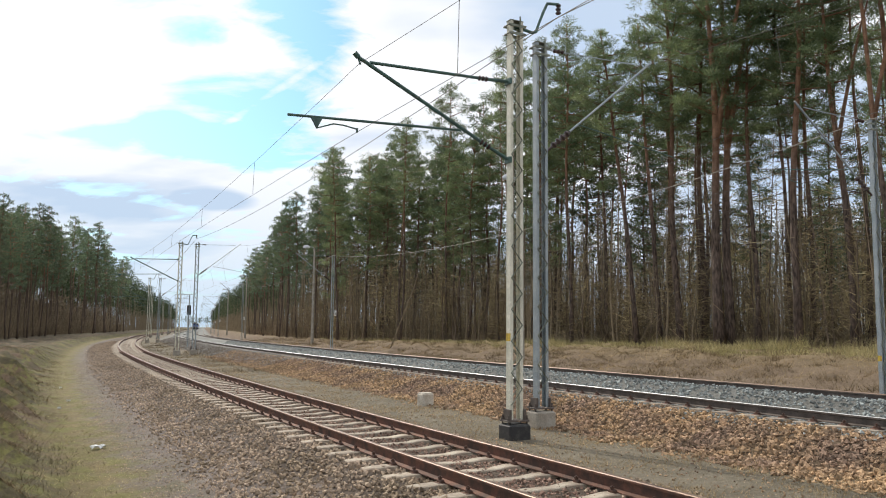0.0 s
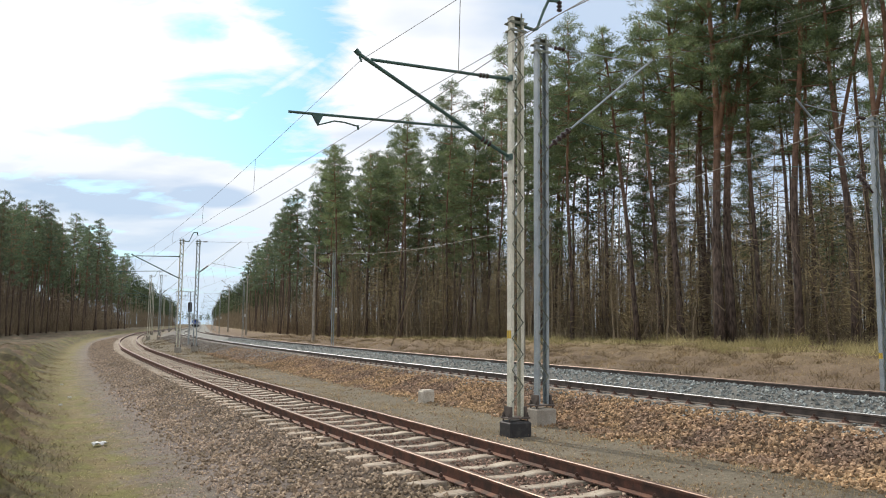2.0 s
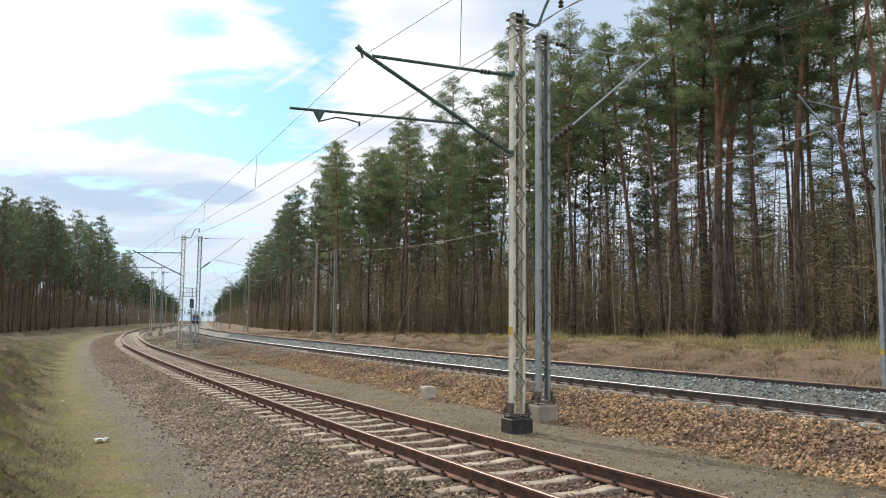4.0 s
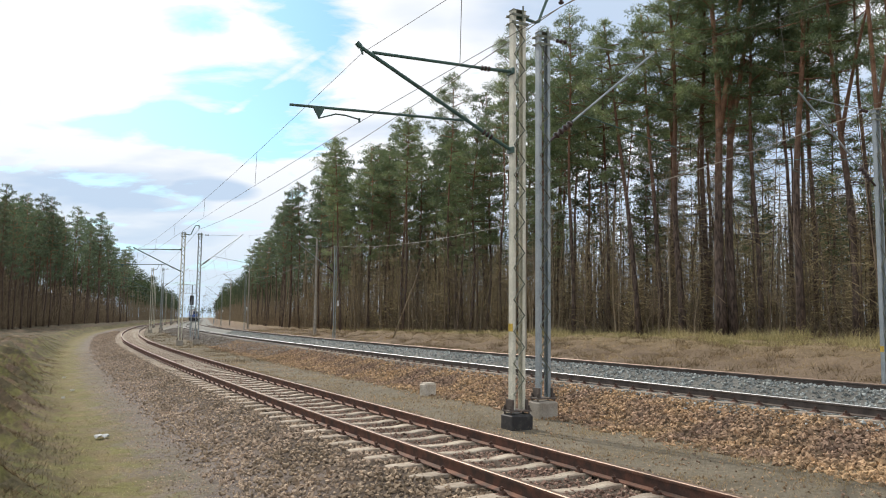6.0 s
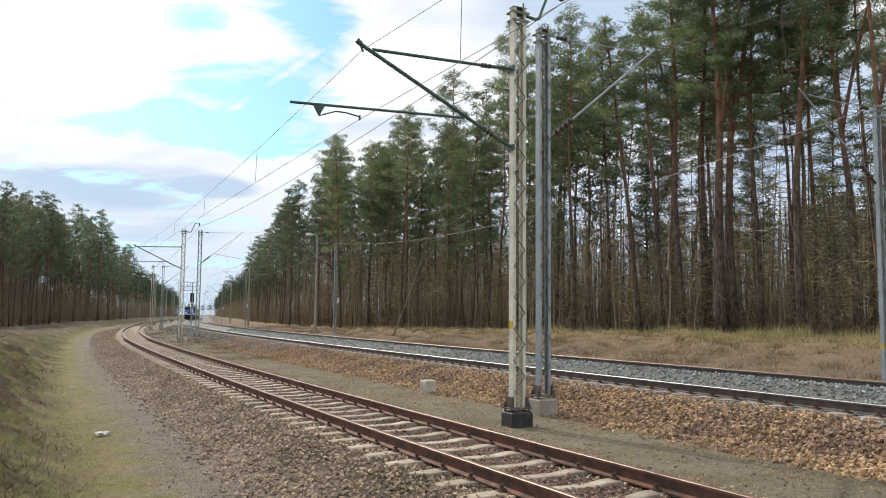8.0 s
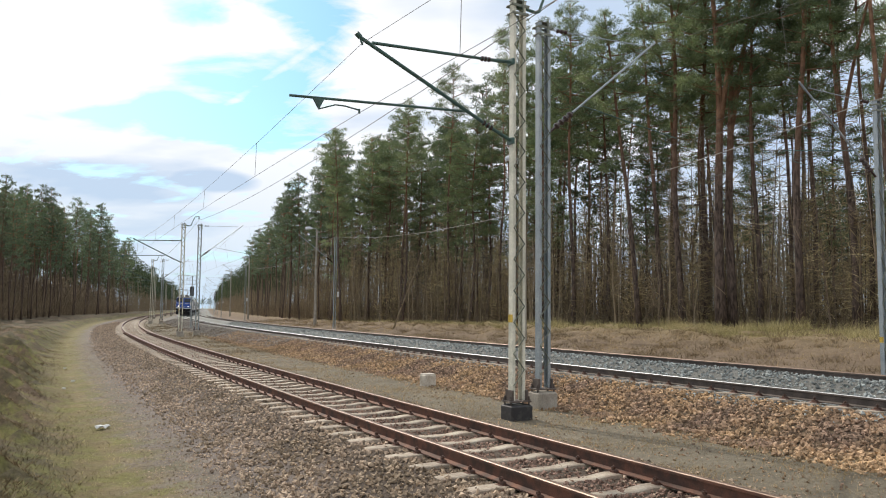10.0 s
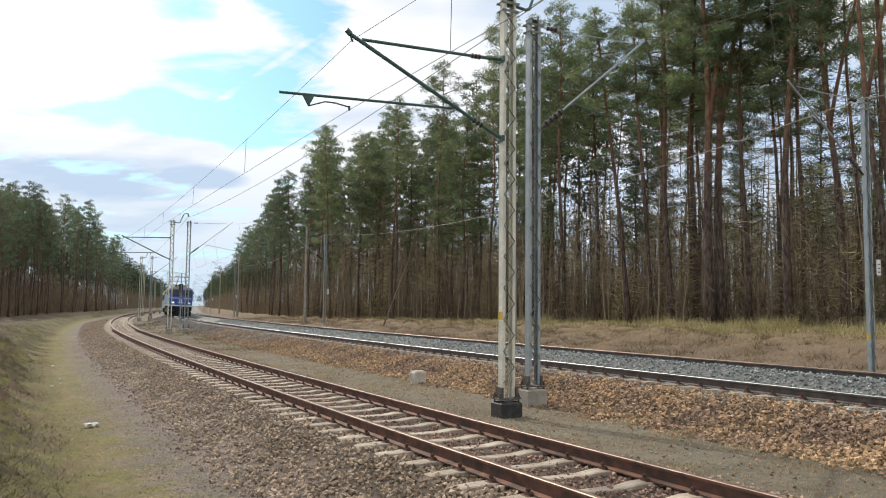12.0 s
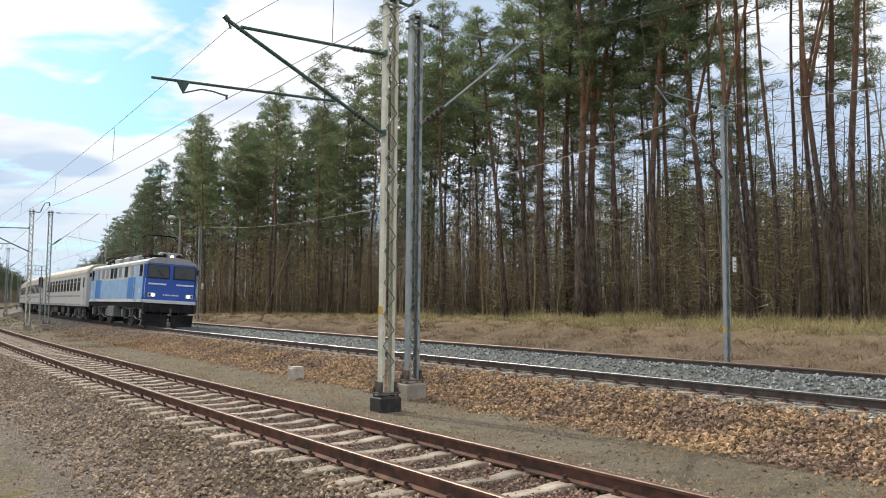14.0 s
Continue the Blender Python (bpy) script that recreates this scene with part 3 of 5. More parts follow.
build_track("siding_track", NEAR, 0.0, 0.0, "rusty single track on pale concrete sleepers in brown ballast", M_RUST, M_HEAD_DULL, 0.69, 3.2, 130, 60, 0.0, 1.0)
build_track("main_track", MAIN, EYE - 1.35, 0.165, "banked main line track with a polished rail head", M_RAILGREY, M_HEAD, 0.6, 3.5, 45, 40, 0.03)
build_track("second_main_track", FARTRACK, EYE - 1.29, 0.11, "banked second main line track in grey ballast", M_RAILGREY, M_HEAD_DULL, 0.6, 3.5, 30, 20, 0.03)


# ---- overhead line masts ----
def mast_parts(mast, height, leg_mat, lace_mat, footing_mat, foot_h, band=True, foot_w=0.47, k=1.0, band_z=1.62):
    """Two channel legs laced together, on base plates over a concrete footing; x points across the railway."""
    for u in (-1, 1):
        b = Build()
        ring = [(0.142, -0.075), (0.142, 0.075), (0.080, 0.075), (0.080, 0.066), (0.128, 0.066), (0.128, -0.066), (0.080, -0.066), (0.080, -0.075)]
        lo, hi = foot_h + 0.08, foot_h + 0.12 + height
        pts = [(u * x * k, y * k, z) for z in (lo, hi) for x, y in ring]
        turn_ = 1 if u > 0 else -1
        b.add(pts, [tuple(range(8))[::-turn_], tuple(range(8, 16))[::turn_]] + [(i, (i + 1) % 8, 8 + (i + 1) % 8, 8 + i)[::turn_] for i in range(8)])
        part("leg", b, leg_mat, mast)
    for v in (-1, 1):
        b, z, flip, pts = Build(), foot_h + 0.35, 1, []
        while z < foot_h + height - 0.1:
            pts.append((-0.12 * flip * k, v * 0.080 * k, z))
            z, flip = z + 0.30, -flip
        b.tube(pts, 0.017, 4)
        part("lacing", b, lace_mat, mast)
    b = Build()
    for u in (-1, 1):
        b.box((u * 0.13, 0, foot_h + 0.06), (0.20, 0.34, 0.03), bevel=0.01)
        b.box((u * 0.16, 0, foot_h + 0.16), (0.05, 0.24, 0.22), bevel=0.01)
        for v in (-1, 1):
            b.tube([(u * 0.20, v * 0.11, foot_h - 0.01), (u * 0.20, v * 0.11, foot_h + 0.16)], 0.018, 6)
            b.tube([(u * 0.20, v * 0.11, foot_h + 0.07), (u * 0.20, v * 0.11, foot_h + 0.11)], 0.034, 6)
    part("base_plate", b, M_RAILGREY, mast, "dark rusty bolted base plate")
    b = Build()
    b.box((0, 0, foot_h / 2 - 0.2), (foot_w, 0.44, foot_h + 0.4), bevel=0.035)
    part("footing", b, footing_mat, mast)
    b = Build()
    b.box((0, 0, height + foot_h + 0.128), (0.31 * k, 0.17 * k, 0.014), bevel=0.004)
    for zz, ww in ((height + foot_h + 0.02, 0.40), (height + foot_h - 0.14, 0.37)):
        for v in (-1, 1):
            b.box((0, v * 0.092 * k, zz), (ww * k, 0.018, 0.05), bevel=0.004)
        for u in (-1, 1):
            b.tube([(u * ww * 0.46 * k, -0.13 * k, zz), (u * ww * 0.46 * k, 0.13 * k, zz)], 0.014, 6)
    b.tube([(0.05, -0.12 * k, height + foot_h - 0.1), (0.05, -0.12 * k, height + foot_h + 0.2)], 0.018, 6)
    part("cap", b, lace_mat, mast)
    if band:
        b = Build()
        b.box((-0.1445 * k, 0, foot_h + band_z), (0.004, 0.152 * k, 0.15))
        part("painted_band", b, M_YELLOW, mast, "yellow painted band")


def horn(mast, top):
    """Bent pipe on the mast head that carries a line past the mast."""
    b = Build()
    b.tube([(-0.12, 0, top), (0.42, 0, top - 0.06), (0.50, 0, top - 0.03), (0.68, 0, top + 0.42), (0.78, 0, top + 0.62), (1.05, 0, top + 0.66)], 0.032, 8)
    part("head_bracket", b, M_MAST_GREEN, mast, "dark bent pipe bracket")
    b = Build()
    b.discs((1.05, 0, top + 0.66), (1.05, 0, top + 0.42), 0.06, 3)
    part("insulator", b, M_INSUL, mast)


def siding_cantilever(mast, x0):
    """Top tie, strut and registration arm that reach over the siding (towards -x). x0: the mast's n."""
    def p(n, z):
        return Vector((n - x0, 0, z))
    b = Build()
    b.tube([p(8.23, 6.865), p(7.72, 6.84)], 0.035, 8)
    b.tube([p(7.72, 6.84), p(5.28, 6.77)], 0.030, 8)
    b.tube([p(8.23, 5.30), p(7.78, 5.50)], 0.035, 8)
    b.box(p(8.20, 6.865), (0.06, 0.2, 0.12), bevel=0.01)
    b.box(p(8.20, 5.30), (0.06, 0.2, 0.12), bevel=0.01)
    b.tube([p(7.78, 5.50), p(5.06, 6.83)], 0.036, 8)
    b.tube([p(5.06, 6.83), p(4.98, 6.90)], 0.05, 8)
    b.tube([p(5.03, 6.88), p(5.10, 6.70)], 0.02, 6)
    part("cantilever", b, M_MAST_GREEN, mast, "dark green cantilever tubes")
    b = Build()
    b.discs(p(7.72, 6.84), p(7.5, 6.833), 0.055, 3)
    part("insulator", b, M_INSUL, mast)
    part("insulator", Build().discs(p(7.78, 5.50), p(7.55, 5.61), 0.06, 3), M_INSUL, mast)
    b = Build()
    b.tube([p(7.14, 5.76), p(3.8, 5.62)], 0.024, 8)
    b.add([p(4.2, 5.64) + Vector((0, -0.02, 0)), p(4.42, 5.64) + Vector((0, -0.02, 0)), p(4.32, 5.44) + Vector((0, -0.02, 0)),
           p(4.2, 5.64) + Vector((0, 0.02, 0)), p(4.42, 5.64) + Vector((0, 0.02, 0)), p(4.32, 5.44) + Vector((0, 0.02, 0))],
          [(0, 1, 2), (5, 4, 3), (0, 3, 4, 1), (1, 4, 5, 2), (2, 5, 3, 0)])
    b.tube([p(4.32, 5.45), p(4.62, 5.56), p(4.8, 5.56), p(5.06, 5.52)], 0.013, 6)
    b.tube([p(5.06, 5.54), p(5.06, 5.46)], 0.02, 6)
    part("registration_arm", b, M_MAST_GREEN, mast, "green registration arm with a drop bracket")


def main_cantilever(mast, x0, tip_n, sign, z_low, z_tip, arm_z, tip_reach):
    """Inclined strut with an insulator and a thin top tie, over a main track."""
    b = Build()
    d = Vector((sign * abs(tip_n - x0), 0, z_tip - z_low))
    base = Vector((sign * 0.14, 0, z_low))
    b.tube([base + d * 0.22, base + d * 1.04], 0.025, 8)
    b.tube([Vector((sign * 0.14, 0, z_tip - 0.10)), Vector((d.x * 0.97, 0, z_tip - 0.03))], 0.012, 6)
    part("cantilever", b, M_MAST_GREY, mast)
    b = Build()
    b.tube([base, base + d * 0.06], 0.03, 8)
    b.discs(base + d * 0.06, base + d * 0.22, 0.075, 4)
    part("insulator", b, M_INSUL, mast)
    part("insulator", Build().discs(Vector((sign * 0.35, 0, z_tip - 0.095)), Vector((sign * 0.65, 0, z_tip - 0.085)), 0.05, 3), M_INSUL, mast)
    b = Build()
    b.tube([base + d * 0.30, Vector((d.x + sign * tip_reach, 0, arm_z))], 0.013, 6)
    b.tube([Vector((d.x + sign * tip_reach * 0.6, 0, arm_z)), Vector((d.x + sign * tip_reach * 0.6, 0, arm_z - 0.22)), Vector((d.x + sign * 0.1, 0, arm_z - 0.30))], 0.010, 6)
    part("registration_arm", b, M_MAST_GREEN, mast)


SPAN = 47.3
Z_A, Z_B, Z_R = -0.36, -0.36, -0.05
N_A, N_B, N_R = 8.35, 9.62, 20.2
masts_a, masts_b, masts_r = [], [], []
mast_a = thing("overhead_line_mast", along(N_A, 13.0, Z_A), "cream lattice railway mast with green cantilever on a tarred footing", "mast", "siding masts")
mast_parts(mast_a, 7.72, M_MAST_CREAM, M_MAST_LACING, M_TAR, 0.26)
siding_cantilever(mast_a, N_A)
horn(mast_a, 8.02)
mast_b = thing("overhead_line_mast", along(N_B, 14.0, Z_B), "grey lattice railway mast on a concrete footing beside the main line", "mast", "main line masts")
mast_parts(mast_b, 7.72, M_MAST_GREY, M_MAST_LACING, M_CONCRETE, 0.36, band=False)
main_cantilever(mast_b, N_B, 12.5, 1, 5.83, 8.20, 6.1, 0.9)
mast_r = thing("overhead_line_mast", along(N_R, 13.6, Z_R), "blue-grey lattice mast with a yellow band beyond the tracks", "mast", "far side masts")
mast_parts(mast_r, 7.50, M_MAST_GREY, M_MAST_LACING, M_CONCRETE, -0.15, k=0.72, band_z=1.2)
main_cantilever(mast_r, N_R, 17.4, -1, 5.40, 7.50, 5.75, 0.9)
b = Build()
b.box((0.24, -0.11, 2.9), (0.16, 0.02, 0.42), bevel=0.004)
part("number_plate", b, M_WHITE, mast_r, "small white plate with grey bars")
for k, w in ((0.09, 0.09), (-0.02, 0.07), (-0.12, 0.09)):
    part("plate_mark", Build().box((0.24, -0.124, 2.9 + k), (w, 0.004, 0.03)), M_BLACK, mast_r)
PALE_FOOTING = [c for c in mast_b.children if c.name.startswith("footing")][0].data
for k in (1, 2, 3, 4, 5, 6):
    plain = copy_thing(mast_a, along(N_A, 13.0 + k * SPAN, Z_A))
    tagged(plain, "cream lattice railway mast with green cantilever on pale concrete")
    for child in plain.children:
        if child.name.startswith("footing"):
            child.data = PALE_FOOTING
    copy_thing(mast_b, along(N_B, 14.0 + k * SPAN, Z_B))
    copy_thing(mast_r, along(N_R, 13.6 + k * 48.3, Z_R))
copy_thing(mast_a, along(N_A, 13.0 - SPAN, Z_A))
copy_thing(mast_b, along(N_B, 14.0 - SPAN, Z_B))
copy_thing(mast_r, along(N_R, 13.6 - SPAN, Z_R))


# ---- wires ----
def span_points(n, s0, s1, z, sag, count=14):
    return [spot(n, s0 + (s1 - s0) * i / count, z - sag * 4 * (i / count) * (1 - i / count)) for i in range(count + 1)]


def build_line(name, label, n_hang, z_hang, n_wire, z_wire, s_first, span, ks, sag, drops=True):
    """Messenger and contact wire of one track, with droppers, from mast to mast."""
    line = thing(name, Matrix(), label, "overhead wire", kind="structure")
    for k in ks:
        s0, s1 = s_first + k * span, s_first + (k + 1) * span
        r = 0.0048 if k < 1 else 0.006
        part("messenger_wire", Build().tube(span_points(n_hang, s0, s1, z_hang, sag), r, 5), M_WIRE, line)
        part("contact_wire", Build().tube(span_points(n_wire, s0, s1, z_wire, 0.05), r, 5), M_WIRE, line)
        if drops:
            for u in (0.16, 0.32, 0.48, 0.64, 0.80, 0.921):
                z_top = z_hang - sag * 4 * u * (1 - u)
                part("dropper", Build().tube([spot(n_hang, s0 + (s1 - s0) * u, z_top), spot(n_wire, s0 + (s1 - s0) * u, z_wire)], 0.005, 4), M_WIRE, line)
    return line


build_line("siding_overhead_wire", "thin dark catenary and contact wire over the siding", 5.08, 6.36, 5.06, 5.11, 13.0, SPAN, range(-1, 5), 0.75)
build_line("main_overhead_wire", "thin dark catenary and contact wires over the main line", 12.55, 7.80, 12.9, 5.48, 14.0, SPAN, range(-1, 5), 1.1)
build_line("second_main_overhead_wire", "thin dark catenary and contact wires over the second main line", 17.35, 7.42, 16.9, 5.50, 13.6, 48.3, range(-1, 5), 1.1)
feeder = thing("feeder_wire", Matrix(), "pale sagging aluminium feeder wire between mast heads", "overhead wire", kind="structure")
for k in range(-1, 5):
    part("wire", Build().tube(span_points(N_R - 0.1, 13.6 + k * 48.3, 13.6 + (k + 1) * 48.3, 7.45, 1.25), 0.012, 6), M_WIRE_BRIGHT, feeder)
head_line = thing("head_wire", Matrix(), "dark wire carried past the mast heads on brackets", "overhead wire", kind="structure")
for k in range(-1, 4):
    part("wire", Build().tube(span_points(N_A + 1.05, 13.0 + k * SPAN, 13.0 + (k + 1) * SPAN, 8.05, 0.7), 0.010, 5), M_WIRE, head_line)


# ---- forest ----
def tufts(centres, radii, per, length, width, droop=0.0):
    """Needle sprays: slim triangles that point outwards from each centre."""
    c = np.repeat(np.asarray(centres), per, 0)
    r = np.repeat(np.asarray(radii), per)[:, None]
    u = rng.normal(size=c.shape)
    u[:, 2] = u[:, 2] * 0.75 + 0.25 - droop
    u /= np.linalg.norm(u, axis=1)[:, None]
    base = c + u * r * rng.uniform(0.02, 1.0, (len(c), 1)) ** 0.6 * np.array([1, 1, 0.55])
    tip_way = u + rng.normal(size=u.shape) * 0.5
    tip_way /= np.linalg.norm(tip_way, axis=1)[:, None]
    side = np.cross(tip_way, rng.normal(size=u.shape))
    side /= np.linalg.norm(side, axis=1)[:, None] + 1e-9
    ln = length * rng.uniform(0.6, 1.3, (len(c), 1))
    wd = width * rng.uniform(0.7, 1.3, (len(c), 1))
    v = np.stack([base - side * wd * 0.5, base + side * wd * 0.5, base + tip_way * ln], 1).reshape(-1, 3)
    return v, np.arange(len(v)).reshape(-1, 3)


def pine(height, crown_from, spread, lean, fork=False, lush=1.0, radius=0.17, fine=True, wave=0.16, dead=16):
    """Trunk with limbs, and a crown of needle sprays at the limbs' ends. Returns two meshes."""
    b = Build()
    bend = [Vector((lean * (k / 9) ** 1.15 * height + wave * math.sin(k * 1.1 + height), wave * 0.8 * math.sin(k * 0.8 + height * 2), height * k / 9 - (0.4 if k == 0 else 0)))
            for k in range(10)]
    b.tube(bend, [radius * (1.25 if k == 0 else 1.0) * (1 - 0.085 * k) for k in range(10)], 7)
    centres, radii = [], []

    def on_trunk(z):
        k = min(8.999, max(0, z / height * 9))
        i = int(k)
        return bend[i].lerp(bend[i + 1], k - i)

    if fork:
        f0 = on_trunk(height * 0.45)
        side = [f0 + Vector((0.10 * k * k + 0.25 * k, 0.2 * math.sin(k), height * 0.085 * k)) for k in range(6)]
        b.tube(side, [radius * 0.62 * (1 - 0.13 * k) for k in range(6)], 6)
        for p in side[3:]:
            for _ in range(5):
                q = p + Vector(rng.normal(size=3)) * 0.8
                centres.append(tuple(q))
                radii.append(rng.uniform(0.5, 0.85))
    count = int(32 * lush)
    for i in range(count):
        u = (i + rng.uniform(0, 1)) / count
        z = height * (crown_from + (1.0 - crown_from) * u ** 0.85) - 0.3
        p = on_trunk(z)
        reach = spread * (math.sin(math.pi * min(1.0, (0.22 + 0.78 * u))) ** 0.7 * 0.9 + 0.12) * rng.uniform(0.55, 1.2)
        a = i * 2.4 + rng.uniform(-0.5, 0.5)
        rise = rng.uniform(-0.05, 0.35) + 0.35 * u
        e = p + Vector((math.cos(a) * reach, math.sin(a) * reach, reach * rise))
        m = p.lerp(e, 0.5) + Vector((0, 0, -0.08 * reach + rng.uniform(-0.1, 0.1)))
        b.tube([p, m, e], [0.055, 0.032, 0.012], 4, caps=False)
        for k in range(int(2 + reach * 1.7) if fine else int(1 + reach * 1.3)):
            w = 1 - 0.62 * rng.uniform(0, 1) ** 1.3
            q = (m.lerp(e, (w - 0.5) * 2) if w > 0.5 else p.lerp(m, w * 2)) + Vector((rng.normal() * 0.28, rng.normal() * 0.28, rng.normal() * 0.14 + 0.05))
            centres.append(tuple(q))
            radii.append(rng.uniform(0.32, 0.68))
    for i in range(dead):
        z = height * rng.uniform(0.22, crown_from)
        p, a, ln = on_trunk(z), rng.uniform(0, 6.28), rng.uniform(0.4, 2.3)
        e = p + Vector((math.cos(a) * ln, math.sin(a) * ln, ln * rng.uniform(-0.25, 0.25)))
        b.tube([p, p.lerp(e, 0.5) + Vector((0, 0, rng.uniform(-0.1, 0.15))), e], [0.03, 0.018, 0.006], 3, caps=False)
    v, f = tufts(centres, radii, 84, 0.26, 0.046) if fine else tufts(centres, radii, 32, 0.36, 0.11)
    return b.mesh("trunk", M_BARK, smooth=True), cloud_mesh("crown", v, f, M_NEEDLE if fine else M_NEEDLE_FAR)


def bare_tree(height, radius):
    """Leafless young tree with fine branches."""
    b = Build()
    bend = [Vector((0.10 * math.sin(k * 0.9 + height), 0.08 * math.sin(k * 1.3), height * k / 7 - (0.3 if k == 0 else 0))) for k in range(8)]
    b.tube(bend, [radius * (1 - 0.125 * k) for k in range(8)], 5)
    trunk, b = b, Build()
    for i in range(34):
        u = rng.uniform(0.18, 0.98)
        k = u * 6.99
        p = bend[int(k)].lerp(bend[int(k) + 1], k - int(k))
        a, ln = rng.uniform(0, 6.28), height * 0.20 * (1.25 - u) * rng.uniform(0.6, 1.3)
        e = p + Vector((math.cos(a) * ln, math.sin(a) * ln, ln * rng.uniform(0.2, 0.9)))
        b.tube([p, e], [radius * 0.3 * (1.1 - u), 0.006], 3, caps=False)
        for _ in range(2):
            q = p.lerp(e, rng.uniform(0.35, 1.0))
            g = q + Vector(rng.normal(size=3)) * ln * 0.28 + Vector((0, 0, ln * 0.15))
            b.tube([q, g], [0.010, 0.004], 3, caps=False)
    return trunk.mesh("trunk", M_TWIG), b.mesh("bare_crown", M_TWIG)


def edge_n(s):
    """Where the forest on the right begins."""
    return float(np.interp(s, [-40, 20, 50, 90, 200], [40, 38.5, 36, 29.5, 27]))


LABELS = ["tall Scots pine with an orange upper trunk and high green crown", "Scots pine with a bent bare trunk and sparse crown",
          "bushy edge pine with green branches low on the trunk", "slender straight pine with dead side branches"]


def tree_thing(name, meshes, names, label, category, group):
    t = thing(name, Matrix(), label, category, group)
    for me, nm in zip(meshes, names):
        part(nm, me, None, t)
    return t


def on_ground(n, s, sink=0.05):
    x, y = at(n, s)
    return float(x), float(y), float(ground_z(n, s)) - sink


kinds = []
for h, cf, sp, le, fk, lu, ra, lb, fine in (
        (25.5, 0.56, 2.9, 0.00, False, 1.15, 0.20, 0, True), (23.5, 0.62, 2.4, 0.03, False, 0.95, 0.16, 0, True), (27.0, 0.52, 3.2, -0.01, True, 1.25, 0.28, 0, True),
        (22.5, 0.64, 2.3, 0.06, True, 0.85, 0.16, 1, True), (24.0, 0.68, 2.2, -0.05, False, 0.8, 0.15, 1, True), (20.5, 0.40, 2.5, 0.01, False, 1.2, 0.16, 2, True),
        (17.5, 0.34, 2.2, 0.0, False, 1.2, 0.13, 2, True), (24.5, 0.66, 1.9, 0.01, False, 0.8, 0.13, 3, True), (21.5, 0.62, 1.8, -0.02, False, 0.8, 0.11, 3, True),
        (24.0, 0.52, 2.4, 0.01, False, 1.2, 0.15, 3, False), (21.0, 0.46, 2.2, -0.01, False, 1.1, 0.13, 2, False), (25.0, 0.58, 2.3, 0.0, False, 1.2, 0.16, 0, False),
        (25.0, 0.76, 1.9, 0.02, False, 0.55, 0.14, 3, True)):
    kinds.append(tree_thing("pine_tree", pine(h, cf, sp, le, fk, lu, ra, fine), ("trunk", "crown"), LABELS[lb], "tree", "pines along the railway"))
unused = set(range(len(kinds)))


def plant(kind, n, s, size=1.0, turn=None):
    x, y, z = on_ground(n, s)
    m = pose(x, y, z, rng.uniform(-1.5, 1.5), rng.uniform(-1.5, 1.5), rng.uniform(0, 360) if turn is None else turn)
    if kind in unused:
        unused.discard(kind)
        kinds[kind].matrix_world = m
        kinds[kind].scale = (size,) * 3
        return kinds[kind]
    t = copy_thing(kinds[kind], m)
    t.scale = (size,) * 3
    return t


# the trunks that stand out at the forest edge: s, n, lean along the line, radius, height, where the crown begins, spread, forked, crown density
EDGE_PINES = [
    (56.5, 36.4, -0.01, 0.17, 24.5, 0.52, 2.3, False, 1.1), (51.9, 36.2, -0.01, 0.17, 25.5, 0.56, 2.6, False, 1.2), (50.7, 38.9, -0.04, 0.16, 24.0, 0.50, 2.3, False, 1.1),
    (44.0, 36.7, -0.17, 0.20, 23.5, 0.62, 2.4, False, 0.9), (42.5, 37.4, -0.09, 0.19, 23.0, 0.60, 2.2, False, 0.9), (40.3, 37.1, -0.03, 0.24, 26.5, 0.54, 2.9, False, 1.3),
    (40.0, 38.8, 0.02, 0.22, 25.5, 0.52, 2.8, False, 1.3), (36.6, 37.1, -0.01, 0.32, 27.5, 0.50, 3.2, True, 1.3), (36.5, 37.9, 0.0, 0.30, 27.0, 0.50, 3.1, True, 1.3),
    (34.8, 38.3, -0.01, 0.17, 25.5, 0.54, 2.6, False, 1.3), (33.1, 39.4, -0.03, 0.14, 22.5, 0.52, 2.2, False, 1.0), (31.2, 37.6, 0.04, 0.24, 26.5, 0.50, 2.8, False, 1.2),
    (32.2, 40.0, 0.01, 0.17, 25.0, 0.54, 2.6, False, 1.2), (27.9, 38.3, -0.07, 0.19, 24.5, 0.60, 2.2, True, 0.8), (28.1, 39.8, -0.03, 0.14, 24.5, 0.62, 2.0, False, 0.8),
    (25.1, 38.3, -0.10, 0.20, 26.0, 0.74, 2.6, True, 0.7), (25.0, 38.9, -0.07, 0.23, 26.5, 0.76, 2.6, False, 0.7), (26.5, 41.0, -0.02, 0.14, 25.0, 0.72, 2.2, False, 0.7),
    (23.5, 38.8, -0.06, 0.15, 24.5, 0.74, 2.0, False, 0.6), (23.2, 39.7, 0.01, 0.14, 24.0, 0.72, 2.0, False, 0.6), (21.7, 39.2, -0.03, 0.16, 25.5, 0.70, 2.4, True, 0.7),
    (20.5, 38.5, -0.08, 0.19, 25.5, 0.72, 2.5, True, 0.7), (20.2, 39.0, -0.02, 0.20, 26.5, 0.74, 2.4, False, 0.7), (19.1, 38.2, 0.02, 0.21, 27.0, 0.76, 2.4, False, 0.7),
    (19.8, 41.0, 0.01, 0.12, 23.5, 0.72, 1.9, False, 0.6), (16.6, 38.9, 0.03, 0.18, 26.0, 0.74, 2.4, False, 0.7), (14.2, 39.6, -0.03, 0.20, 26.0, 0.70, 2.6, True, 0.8)]
